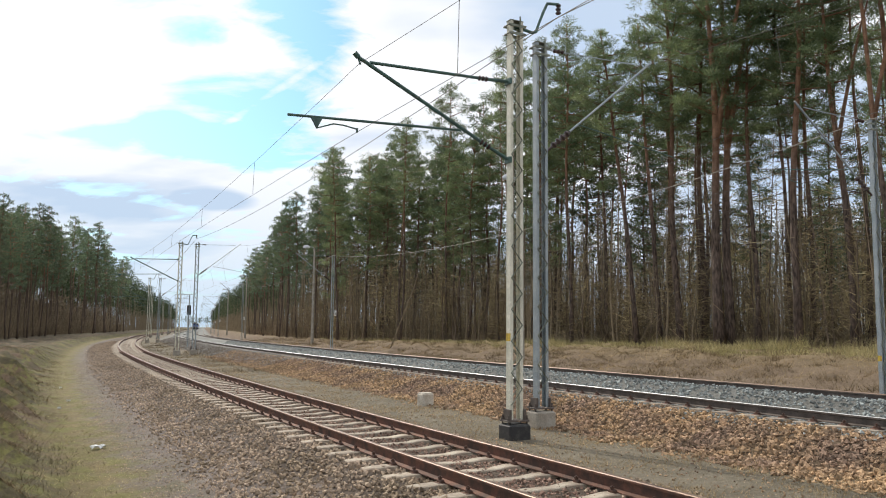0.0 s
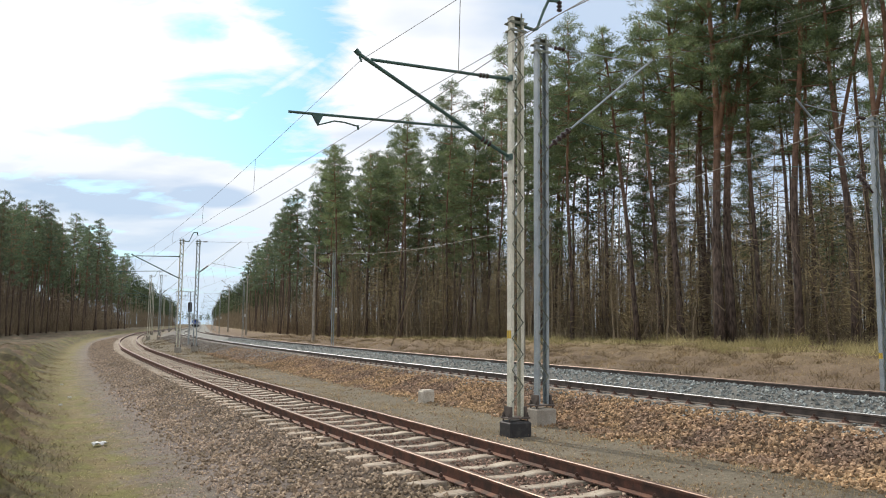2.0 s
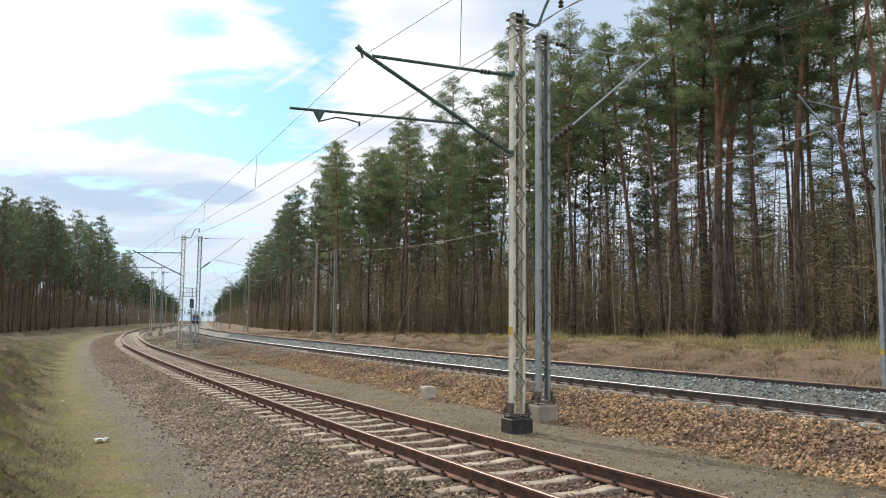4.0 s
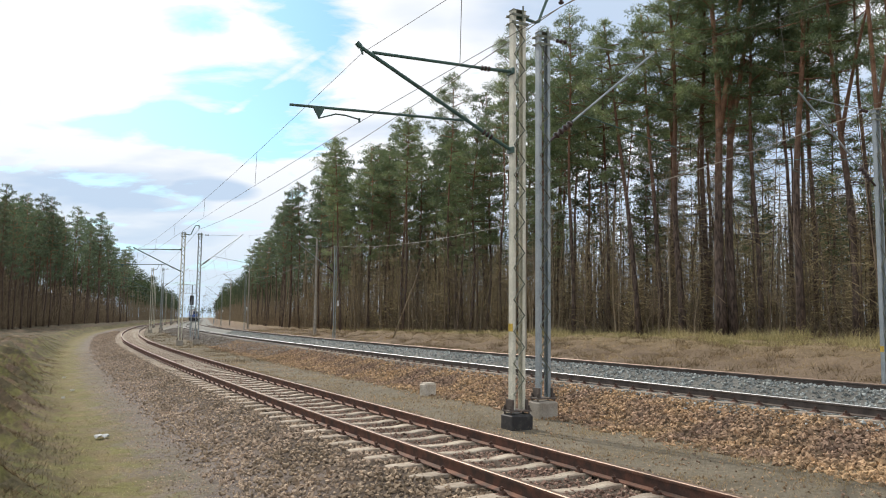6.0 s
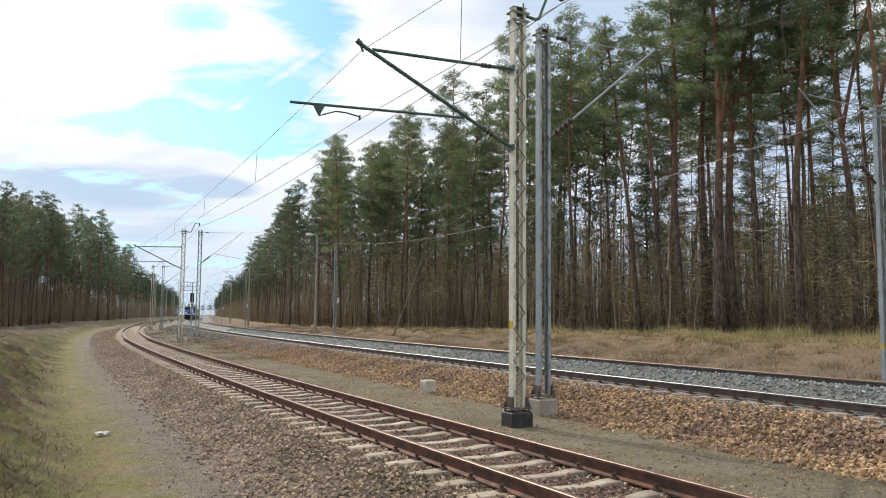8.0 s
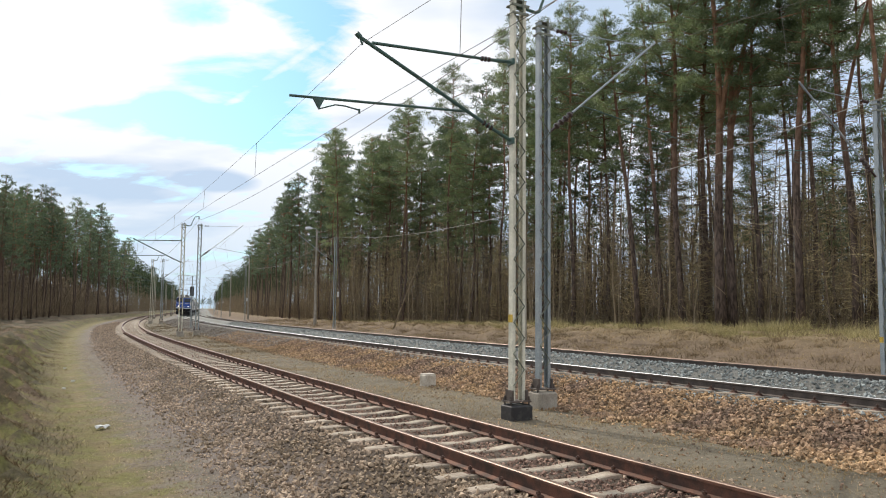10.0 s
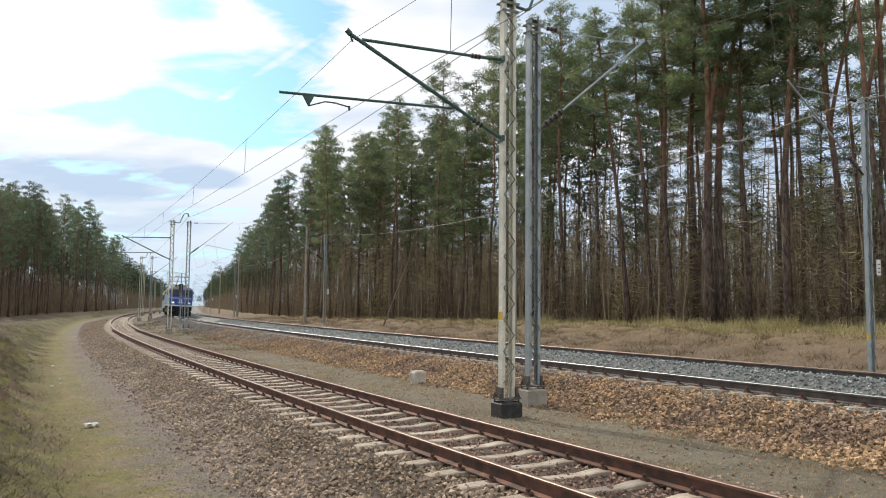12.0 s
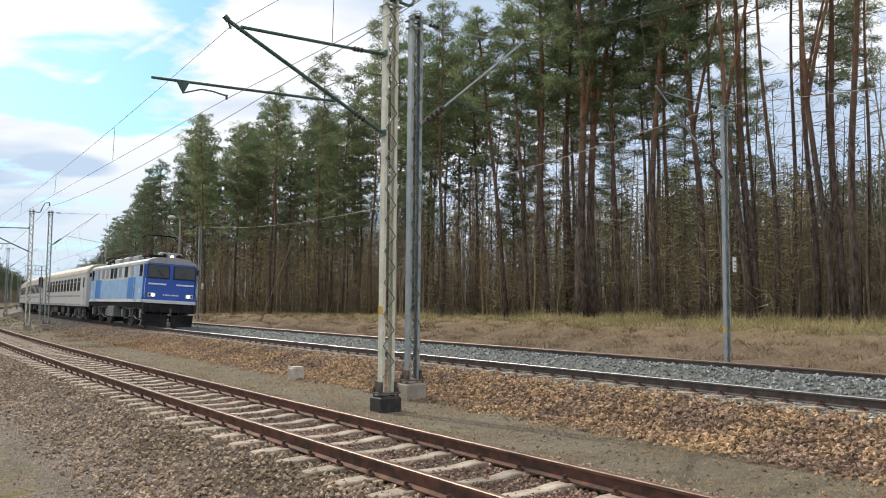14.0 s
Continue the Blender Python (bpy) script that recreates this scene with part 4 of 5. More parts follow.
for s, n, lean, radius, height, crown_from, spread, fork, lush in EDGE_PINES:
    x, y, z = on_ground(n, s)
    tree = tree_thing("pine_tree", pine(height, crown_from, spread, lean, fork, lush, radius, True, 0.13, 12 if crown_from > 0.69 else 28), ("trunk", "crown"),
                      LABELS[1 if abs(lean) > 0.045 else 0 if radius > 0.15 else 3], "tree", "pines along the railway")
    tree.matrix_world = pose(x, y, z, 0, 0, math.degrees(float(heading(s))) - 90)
# the forest beyond the main line: rows behind its edge, denser inside
count = 0
s = -14.0
while s < 190 and count < 250:
    e = edge_n(s)
    rows = (3.0,) if s < 12 else (16.0,) if s < 24 else (8.0, 18.0) if s < 42 else (4.5, 9.0, 14.0) if s < 58 else (0.0, 3.5, 8.0, 14.0) if s < 130 else (0.0, 6.0)
    for i, dn in enumerate(rows):
        if rng.uniform() < 0.12:
            continue
        if s < 24:
            kind = 12
        elif s < 36:
            kind = int(rng.choice([1, 4, 7, 8]))
        elif s < 42:
            kind = int(rng.choice([0, 1, 2, 3, 4, 7, 8, 0, 2]))
        elif s < 58:
            kind = int(rng.choice([1, 0, 8, 3, 7, 5]))
        elif i < 2 and s < 100:
            kind = int(rng.choice([5, 6, 5, 1, 8, 7, 5, 6]))
        else:
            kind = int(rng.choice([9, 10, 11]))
        plant(kind, e + dn + rng.uniform(-1.6, 2.2), s + rng.uniform(-1.5, 1.5), rng.uniform(0.88, 1.1) * float(np.interp(s, [45, 75, 95, 115, 140, 180], [1.0, 1.0, 0.98, 0.95, 0.82, 0.76])))
        count += 1
    s += 3.5 if 50 < s < 130 else 4.4
# lower, bushier pines farther inside
for kind, n, s in ((5, 52, 36), (6, 51, 40), (6, 50, 47), (6, 47, 57)):
    plant(kind, n, s, 0.86 + 0.02 * (kind + s % 3))
# the forest behind the bank, which comes into view farther on
s = 98.0
while s < 300:
    for dn in (0.0, 4.0, 9.0, 15.0) if s < 170 else (0.0, 5.0):
        plant(int(rng.choice([9, 10, 11])), -8.5 - dn + rng.uniform(-1.8, 1.8), s + rng.uniform(-1.5, 1.5), rng.uniform(0.88, 1.1) * float(np.interp(s, [98, 140, 185], [0.66, 0.80, 0.98])))
    s += 4.4 if s < 170 else 7.5

for kind in sorted(unused):
    plant(kind, 41.5 + kind * 0.4, 44.0 + kind * 1.7)

bare = [tree_thing("bare_tree", bare_tree(h, r), ("trunk", "bare_crown"), "leafless young broadleaf tree with fine brown twigs", "tree", "bare trees at the forest edge")
        for h, r in ((9.0, 0.07), (12.0, 0.085), (6.5, 0.05))]
fresh = set(range(3))
for i in range(210):
    s = rng.uniform(-12, 130)
    n = edge_n(s) + (rng.uniform(-1.0, 3.0) if i % 3 else rng.uniform(0, 22)) if i < 180 else -9.0 - rng.uniform(0, 8)
    if i >= 180:
        s = rng.uniform(78, 170)
    k = int(rng.integers(0, 3))
    x, y, z = on_ground(n, s)
    m = pose(x, y, z, rng.uniform(-4, 4), rng.uniform(-4, 4), rng.uniform(0, 360))
    if k in fresh:
        fresh.discard(k)
        bare[k].matrix_world = m
    else:
        copy_thing(bare[k], m).scale = (rng.uniform(0.8, 1.25),) * 3


def brush(count, place, height, label, material, name="undergrowth"):
    """Thickets of leafless twigs, too many to count."""
    n, s = place(count)
    x, y = at(n, s)
    z = ground_z(n, s)
    stems = 9
    base = np.repeat(np.stack([x, y, z], 1), stems, 0) + rng.normal(size=(count * stems, 3)) * np.array([0.35, 0.35, 0.0])
    way = rng.normal(size=base.shape) * np.array([0.45, 0.45, 0.1]) + np.array([0, 0, 1.0])
    tall = np.repeat(height * (0.25 + rng.gamma(1.4, 0.5, count)), stems)[:, None] * rng.uniform(0.3, 1.0, (len(base), 1))
    start = base + way * tall * rng.uniform(0.0, 0.5, (len(base), 1))
    tip = start + way * tall * 0.5 + rng.normal(size=base.shape) * 0.35 * height * 0.3
    side = np.cross(way, rng.normal(size=way.shape))
    side = side / np.linalg.norm(side, axis=1)[:, None] * rng.uniform(0.008, 0.026, (len(base), 1))
    v = np.stack([start - side, start + side, tip], 1).reshape(-1, 3)
    return tagged(new(name, cloud_mesh(name, v, np.arange(len(v)).reshape(-1, 3), material)), label, "undergrowth", kind="stuff")


def right_edge(c):
    s = rng.uniform(-14, 190, c)
    e = np.interp(s, [-40, 20, 50, 90, 200], [40, 38.5, 36, 29.5, 27])
    return e + rng.uniform(-1.0, 1.0, c) + rng.gamma(1.6, 5.0, c), s


def left_edge(c):
    s = rng.uniform(70, 300, c)
    return -8.5 - rng.gamma(1.5, 4.0, c), s


brush(8500, right_edge, 2.6, "leafless brown thicket under the pines", M_TWIG_RED)
brush(7000, left_edge, 4.5, "leafless reddish thicket at the forest edge", M_TWIG_RED)


def far_woods(count, place, tall, name, label, low=0.5, material=None, per=18, needles=7, leaf=0.7):
    """Distant trees: trunks and ragged crowns in one mesh."""
    n, s = place(count)
    x, y = at(n, s)
    z = ground_z(n, s)
    hs = tall * rng.uniform(0.75, 1.15, count)
    vs, fs, o = [], [], 0
    w = rng.uniform(0.09, 0.16, count)
    for a in (0.0, 2.1, 4.2):
        d = np.stack([np.cos(a) * w, np.sin(a) * w, np.zeros(count)], 1)
        e = np.stack([np.cos(a + 2.1) * w, np.sin(a + 2.1) * w, np.zeros(count)], 1)
        p = np.stack([x, y, z - 0.3], 1)
        t = np.stack([x, y, z + hs * 0.95], 1)
        v = np.stack([p + d, p + e, t], 1).reshape(-1, 3)
        vs.append(v)
    trunk = np.concatenate(vs)
    tagged(new(name + "_trunks", cloud_mesh(name + "_trunks", trunk, np.arange(len(trunk)).reshape(-1, 3), M_TWIG)), "bare brown trunks deep in the pine wood", "trees", kind="stuff")
    u = rng.uniform(0, 1, (count, per))
    reach = 2.0 * (1.15 - u) * rng.uniform(0.2, 1.0, (count, per))
    a = rng.uniform(0, 6.28, (count, per))
    c = np.stack([x[:, None] + np.cos(a) * reach, y[:, None] + np.sin(a) * reach, z[:, None] + hs[:, None] * (low + (1 - low) * u)], -1).reshape(-1, 3)
    v, f = tufts(c, np.full(len(c), 0.9), needles, leaf, leaf * 0.42)
    tagged(new(name, cloud_mesh(name, v, f, material or M_FARTREE)), label, "trees", kind="stuff")


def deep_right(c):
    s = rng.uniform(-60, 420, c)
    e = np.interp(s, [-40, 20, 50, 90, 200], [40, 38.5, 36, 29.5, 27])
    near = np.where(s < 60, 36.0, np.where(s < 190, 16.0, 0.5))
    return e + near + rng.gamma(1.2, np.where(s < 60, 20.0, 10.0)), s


def deep_left(c):
    s = rng.uniform(60, 900, c)
    near = np.where(s < 170, 17.0, np.where(s < 300, 7.0, 0.0))
    return -9.0 - near - rng.gamma(1.1, 9.0, c), s


def right_ahead(c):
    s = rng.uniform(400, 1000, c)
    return 27.0 + rng.gamma(1.1, 9.0, c), s


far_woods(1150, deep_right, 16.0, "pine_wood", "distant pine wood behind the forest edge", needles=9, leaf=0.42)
far_woods(1250, deep_left, 20.5, "pine_wood_beyond", "dense dark pine wood along the railway")
far_woods(700, right_ahead, 19.0, "pine_wood_ahead", "dense dark pine wood far along the railway")


def pole_stand(count, place, low, tall, radius, name, label, material, per):
    """Slim leafless stems with fine side twigs, too many to count."""
    n, s = place(count)
    x, y = at(n, s)
    p = np.stack([x, y, ground_z(n, s) - 0.2], 1)
    hs = rng.uniform(low, tall, (count, 1))
    top = p + np.concatenate([rng.normal(size=(count, 2)) * 0.055, np.ones((count, 1))], 1) * hs
    r = radius * rng.uniform(0.5, 1.3, (count, 1))
    faces = []
    for k in range(4):
        a, b = k * math.pi / 2, (k + 1) * math.pi / 2
        u, v = np.array([math.cos(a), math.sin(a), 0]), np.array([math.cos(b), math.sin(b), 0])
        faces += [np.stack([p + u * r, p + v * r, top + v * r * 0.35], 1), np.stack([p + u * r, top + v * r * 0.35, top + u * r * 0.35], 1)]
    v = np.concatenate(faces).reshape(-1, 3)
    tagged(new(name, cloud_mesh(name, v, np.arange(len(v)).reshape(-1, 3), material[0])), label, "trees", kind="stuff")
    w = rng.uniform(0.05, 1.0, (count, per, 1)) ** 0.9
    start = p[:, None] + (top - p)[:, None] * w
    way = rng.normal(size=(count, per, 3)) * np.array([1, 1, 0.35]) + np.array([0, 0, 0.25])
    way /= np.linalg.norm(way, axis=2)[..., None]
    far = rng.uniform(0.0, 0.9, (count, per, 1)) * (1.15 - w)
    start = start + way * far
    tip = start + (way + rng.normal(size=way.shape) * 0.35) * rng.uniform(0.35, 1.15, (count, per, 1))
    side = np.cross(way, rng.normal(size=way.shape))
    side = side / (np.linalg.norm(side, axis=2)[..., None] + 1e-9) * rng.uniform(0.007, 0.022, (count, per, 1))
    v = np.stack([start - side, start + side, tip], 2).reshape(-1, 3)
    tagged(new(name + "_twigs", cloud_mesh(name + "_twigs", v, np.arange(len(v)).reshape(-1, 3), material[1])), "fine leafless brown twigs between the trunks", "undergrowth", kind="stuff")


def behind_edge(a, b, s0, s1):
    def place(c):
        s = rng.uniform(s0, s1, c)
        e = np.interp(s, [-40, 20, 50, 90, 200], [40, 38.5, 36, 29.5, 27])
        return e + a + (b - a) * rng.uniform(0, 1, c) ** 1.6, s
    return place


pole_stand(420, behind_edge(0.6, 26, 22, 120), 4.0, 13.5, 0.055, "slim_stems", "slim bare stems standing close together behind the forest edge", (M_POLE, M_TWIG_OLIVE), 250)
pole_stand(260, behind_edge(2.5, 34, -8, 24), 4.0, 11.5, 0.06, "slim_stems_apart", "slim bare grey-brown stems in the open wood", (M_POLE, M_TWIG_RED), 150)
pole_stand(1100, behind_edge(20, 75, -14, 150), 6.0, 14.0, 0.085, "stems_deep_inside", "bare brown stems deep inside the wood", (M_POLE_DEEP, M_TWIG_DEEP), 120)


def far_end(c):
    return rng.uniform(-160, 200, c), rng.uniform(1250, 1500, c)


far_woods(420, far_end, 19.0, "pine_wood_at_the_horizon", "distant pine wood closing the view along the line")


def dead_stem():
    t = thing("dead_stem", Matrix(), "thin dead tree stem leaning over the far slope", "tree")
    foot, tip = spot(23.0, 56.0, float(ground_z(23.0, 56.0)) - 0.1), spot(24.2, 50.5, 9.6)
    b = Build()
    mid = foot.lerp(tip, 0.5) + Vector((0.15, 0, -0.25))
    b.tube([foot, foot.lerp(mid, 0.5), mid, mid.lerp(tip, 0.5), tip], [0.055, 0.05, 0.042, 0.032, 0.02], 6)
    for u in (0.45, 0.6, 0.7, 0.82, 0.9):
        p = foot.lerp(tip, u)
        b.tube([p, p + Vector((rng.normal() * 0.4, rng.normal() * 0.4, 0.5))], [0.014, 0.004], 4)
    part("stem", b, M_TWIG, t)


dead_stem()


def right_interior(c):
    s = rng.uniform(-16, 72, c)
    e = np.interp(s, [-40, 20, 50, 90, 200], [40, 38.5, 36, 29.5, 27])
    return e + rng.uniform(24, 72, c), s


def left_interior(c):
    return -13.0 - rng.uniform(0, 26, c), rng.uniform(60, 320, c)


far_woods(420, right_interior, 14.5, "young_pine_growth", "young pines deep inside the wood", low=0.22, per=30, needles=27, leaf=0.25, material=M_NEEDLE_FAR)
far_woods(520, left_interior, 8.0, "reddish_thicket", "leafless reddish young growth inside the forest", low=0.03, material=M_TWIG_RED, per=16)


# ---- the train ----
M_BLUE = mat("royal_blue_paint", (0.008, 0.085, 0.46), 0.35, scale=1.5, fine=30, bump=0.05, depth=0.002, dark=0.8)
M_MIDBLUE = mat("mid_blue_paint", (0.09, 0.27, 0.66), 0.4, scale=1.5, fine=30, bump=0.05, depth=0.002, dark=0.85)
M_LIGHTBLUE = mat("light_blue_paint", (0.33, 0.53, 0.78), 0.4, scale=1.5, fine=30, bump=0.05, depth=0.002, dark=0.85)
M_SILVER = mat("silver_grey_paint", (0.60, 0.64, 0.68), 0.45, scale=1.2, fine=25, bump=0.05, depth=0.002, dark=0.85)
M_ROOF = mat("grey_roof_paint", (0.37, 0.38, 0.38), 0.6, scale=1.0, fine=20, bump=0.1, depth=0.003, dark=0.75)
M_COACH = mat("pale_grey_coach_paint", (0.60, 0.60, 0.59), 0.4, scale=0.8, fine=20, bump=0.05, depth=0.002, dark=0.88)
M_COACHROOF = mat("cream_coach_roof", (0.55, 0.51, 0.42), 0.6, scale=0.6, fine=15, bump=0.1, depth=0.003, dark=0.8)
M_STRIPE = mat("dull_stripe_paint", (0.40, 0.40, 0.42), 0.45, scale=1, fine=20, bump=0)
M_UNDER = mat("grimy_underframe", (0.013, 0.014, 0.018), 0.85, scale=2.0, fine=20, bump=0.3, depth=0.005, second=(0.028, 0.026, 0.027), spec=0.25)
M_GLASS = mat("dark_window_glass", (0.02, 0.028, 0.035), 0.08, scale=1, fine=5, bump=0)
M_BOXGREY = mat("dull_grey_box_paint", (0.19, 0.21, 0.21), 0.6, scale=2, fine=20, bump=0.2, depth=0.003, dark=0.6)
M_RUBBER = mat("black_rubber", (0.014, 0.014, 0.015), 0.7, scale=5, fine=40, bump=0.1, depth=0.001)
M_CREAMLINE = mat("white_line_paint", (0.72, 0.74, 0.78), 0.4, dark=0.9, scale=4, fine=30, bump=0)
M_LAMP = mat("lit_headlight", (1.0, 0.95, 0.82), 0.3, scale=1, fine=10, bump=0, dark=0.95, glow=4.0)
M_STEELWHEEL = mat("wheel_steel", (0.16, 0.14, 0.125), 0.55, 0.5, scale=4, fine=30, bump=0.2, depth=0.003)


def wheelset(parent, y, r):
    """Axle with two flanged wheels, each with its axle box."""
    for x in (-1, 1):
        b = Build()
        b.tube([(x * 0.70, y, r), (x * 0.735, y, r), (x * 0.736, y, r), (x * 0.85, y, r)], [r + 0.03, r + 0.03, r, r], 20)
        b.tube([(x * 0.85, y, r), (x * 0.86, y, r)], [r * 0.8, r * 0.25], 16)
        part("wheel", b, M_STEELWHEEL, parent)
        b = Build()
        b.box((x * 1.0, y, r), (0.28, 0.30, 0.34), bevel=0.05)
        b.tube([(x * 1.12, y, r), (x * 1.18, y, r)], 0.11, 12)
        part("axle_box", b, M_UNDER, parent)
        for d in (-1, 1):
            b = Build()
            pts = [(x * 1.0 + 0.075 * math.cos(k * 1.05), y + d * 0.27 + 0.075 * math.sin(k * 1.05), r - 0.14 + 0.019 * k) for k in range(25)]
            b.tube(pts, 0.018, 5)
            part("spring", b, M_STEELWHEEL, parent)
    part("axle", Build().tube([(-0.72, y, r), (0.72, y, r)], 0.08, 10), M_STEELWHEEL, parent)


def bogie_frame(parent, y, half, r):
    b = Build()
    for x in (-1, 1):
        b.box((x * 1.0, y, r + 0.28), (0.12, half * 2 + 1.5, 0.22), bevel=0.03)
        b.box((x * 1.0, y, r - 0.05), (0.10, 0.7, 0.45), bevel=0.03)
        b.box((x * 1.09, y - half * 0.5, r + 0.45), (0.16, 0.5, 0.2), bevel=0.02)
        b.box((x * 1.09, y + half * 0.5, r + 0.05), (0.12, 0.35, 0.3), bevel=0.02)
    b.box((0, y, r + 0.30), (2.0, 0.7, 0.30), bevel=0.03)
    for d in (-1, 1):
        b.box((0, y + d * (half + 0.65), r + 0.28), (2.0, 0.14, 0.2), bevel=0.02)
    part("bogie_frame", b, M_UNDER, parent)
    for x in (-1, 1):
        for d in (-1, 1):
            part("sand_box", Build().box((x * 1.14, y + d * (half + 0.62), r + 0.12), (0.22, 0.34, 0.46), bevel=0.04), M_BOXGREY, parent)
            part("brake_rod", Build().tube([(x * 1.16, y + d * 0.25, r + 0.02), (x * 1.16, y + d * (half - 0.42), r - 0.16), (x * 1.14, y + d * (half + 0.5), r - 0.22)], 0.028, 6), M_STEELWHEEL, parent)
            part("damper", Build().tube([(x * 1.20, y + d * 0.18, r - 0.1), (x * 1.20, y + d * 0.42, r + 0.42)], [0.05, 0.035], 8), M_BOXGREY, parent)
        part("air_pipe", Build().tube([(x * 1.22, y - half - 0.7, r + 0.44), (x * 1.24, y - 0.4, r + 0.36), (x * 1.24, y + 0.5, r + 0.42), (x * 1.22, y + half + 0.7, r + 0.40)], 0.024, 6), M_BOXGREY, parent)


def hull(outline, y0, y1, rows):
    """A closed body lofted between outlines along y. rows: (y, x factor, top drop)."""
    b, k = Build(), len(outline)
    pts = []
    for y, q, slope in rows:
        pts += [(x * q, y - slope * max(0.0, z - 2.45), z) for x, z in outline]
    f = [tuple(range(k)), tuple(reversed(range((len(rows) - 1) * k, len(rows) * k)))]
    for i in range(len(rows) - 1):
        f += [(i * k + j, (i + 1) * k + j, (i + 1) * k + (j + 1) % k, i * k + (j + 1) % k) for j in range(k)]
    return b.add(pts, f)


def side_outline(half, floor, eave, top, crown=0.6):
    r = [(half, floor), (half, eave)]
    for a in (15, 35, 55, 72):
        c, s_ = math.cos(radians(a)), math.sin(radians(a))
        r.append((half * (0.30 + 0.70 * c), eave + (top - eave) * (0.08 + 0.92 * s_) * 0.97))
    r.append((0.0, top))
    return r + [(-x, z) for x, z in reversed(r[:-1])]


FRONT_Y, SLOPE = 7.38, 0.16


def front_y(z):
    return FRONT_Y - SLOPE * max(0.0, z - 2.45)


def build_locomotive():
    loco = thing("locomotive", Matrix(), "blue and silver electric locomotive with lit headlights", "locomotive")
    body = hull(side_outline(1.37, 1.35, 3.36, 3.76), 0, 0, [(-7.02, 1, 0), (7.02, 1, 0)])
    part("body", body, M_SILVER, loco, "silver-grey locomotive side")
    for e in (1, -1):
        cab = hull(side_outline(1.375, 1.50, 3.37, 3.765), 0, 0, [(7.0, 1, 0), (7.10, 1.0, SLOPE * 0.8), (7.26, 0.985, SLOPE), (7.34, 0.955, SLOPE), (FRONT_Y, 0.90, SLOPE)])
        end = part("cab_front", cab, M_BLUE, loco, "royal blue cab front", smooth=False)
        turn = pose(0, 0, 0, 0, 0, 0 if e > 0 else 180)
        end.matrix_local = turn
        for x in (-1, 1):
            tilt = pose(x * 0.68, front_y(3.0) + 0.006, 3.0, math.degrees(math.atan(SLOPE)), 0, 0)
            w = part("window_rubber", Build().box((0, 0, 0), (1.16, 0.03, 0.72), tilt, bevel=0.01), M_RUBBER, end)
            part("windscreen", Build().box((0, 0.014, 0), (1.08, 0.03, 0.64), tilt, bevel=0.008), M_GLASS, end)
            part("front_stripe", Build().box((x * 0.72, FRONT_Y + 0.004, 2.34), (0.92, 0.02, 0.085)), M_CREAMLINE, end, "thin white front stripe")
            part("lamp_housing", Build().box((x * 0.98, FRONT_Y + 0.02, 1.76), (0.40, 0.07, 0.22), bevel=0.03), M_SILVER, end)
            lens = Build().tube([(x * 0.92, FRONT_Y + 0.05, 1.76), (x * 0.92, FRONT_Y + 0.085, 1.76), (x * 0.92, FRONT_Y + 0.10, 1.76)], [0.075, 0.07, 0.04], 14)
            part("headlight", lens, M_LAMP if e > 0 else M_GLASS, end, "lit white headlight" if e > 0 else "")
            part("tail_lamp", Build().tube([(x * 1.10, FRONT_Y + 0.05, 1.76), (x * 1.10, FRONT_Y + 0.07, 1.76)], 0.06, 10), M_RUST, end)
            part("handrail", Build().tube([(x * 1.33, FRONT_Y - 0.03, 1.6), (x * 1.36, FRONT_Y + 0.05, 1.7), (x * 1.36, FRONT_Y + 0.02, 2.5), (x * 1.33, FRONT_Y - 0.05, 2.6)], 0.014, 6), M_SILVER, end)
            part("mirror", Build().box((x * 1.470, 6.9, 3.1), (0.14, 0.05, 0.28), bevel=0.01), M_RUBBER, end)
            part("wiper", Build().tube([(x * 0.4, front_y(2.68) + 0.05, 2.68), (x * 0.75, front_y(3.1) + 0.06, 3.1)], 0.01, 4), M_RUBBER, end)
        for i, w in enumerate((0.09, 0.07, 0.09, 0.06, 0.09, 0.08, 0.07)):
            part("plate_mark", Build().box((-0.36 + i * 0.12, FRONT_Y + 0.004, 1.78), (w, 0.014, 0.075)), M_CREAMLINE, end)
        part("roof_lip", Build().box((0, 6.86, 3.70), (1.9, 0.36, 0.12), bevel=0.05), M_ROOF, end)
        part("top_lamp_housing", Build().box((0, 6.92, 3.84), (0.44, 0.36, 0.24), bevel=0.06), M_ROOF, end)
        part("horn_cover", Build().box((0, 6.70, 4.00), (1.15, 0.62, 0.12), bevel=0.05), M_ROOF, end, "pale flat cover over the lamp")
        for x in (-0.38, 0.38):
            part("air_horn", Build().tube([(x, 6.62, 3.90), (x, 6.95, 3.90), (x, 7.05, 3.90)], [0.035, 0.05, 0.09], 10), M_UNDER, end)
        part("top_headlight", Build().tube([(0, 7.10, 3.83), (0, 7.125, 3.83)], [0.09, 0.08], 14), M_LAMP if e > 0 else M_GLASS, end, "lit top headlight" if e > 0 else "")
        beam = part("buffer_beam", Build().box((0, 7.32, 1.42), (2.74, 0.24, 0.17), bevel=0.03), M_SILVER, end, "dull silver beam")
        b = Build()
        b.box((0, 7.22, 1.10), (2.7, 0.26, 0.48), bevel=0.04)
        part("headstock", b, M_UNDER, end)
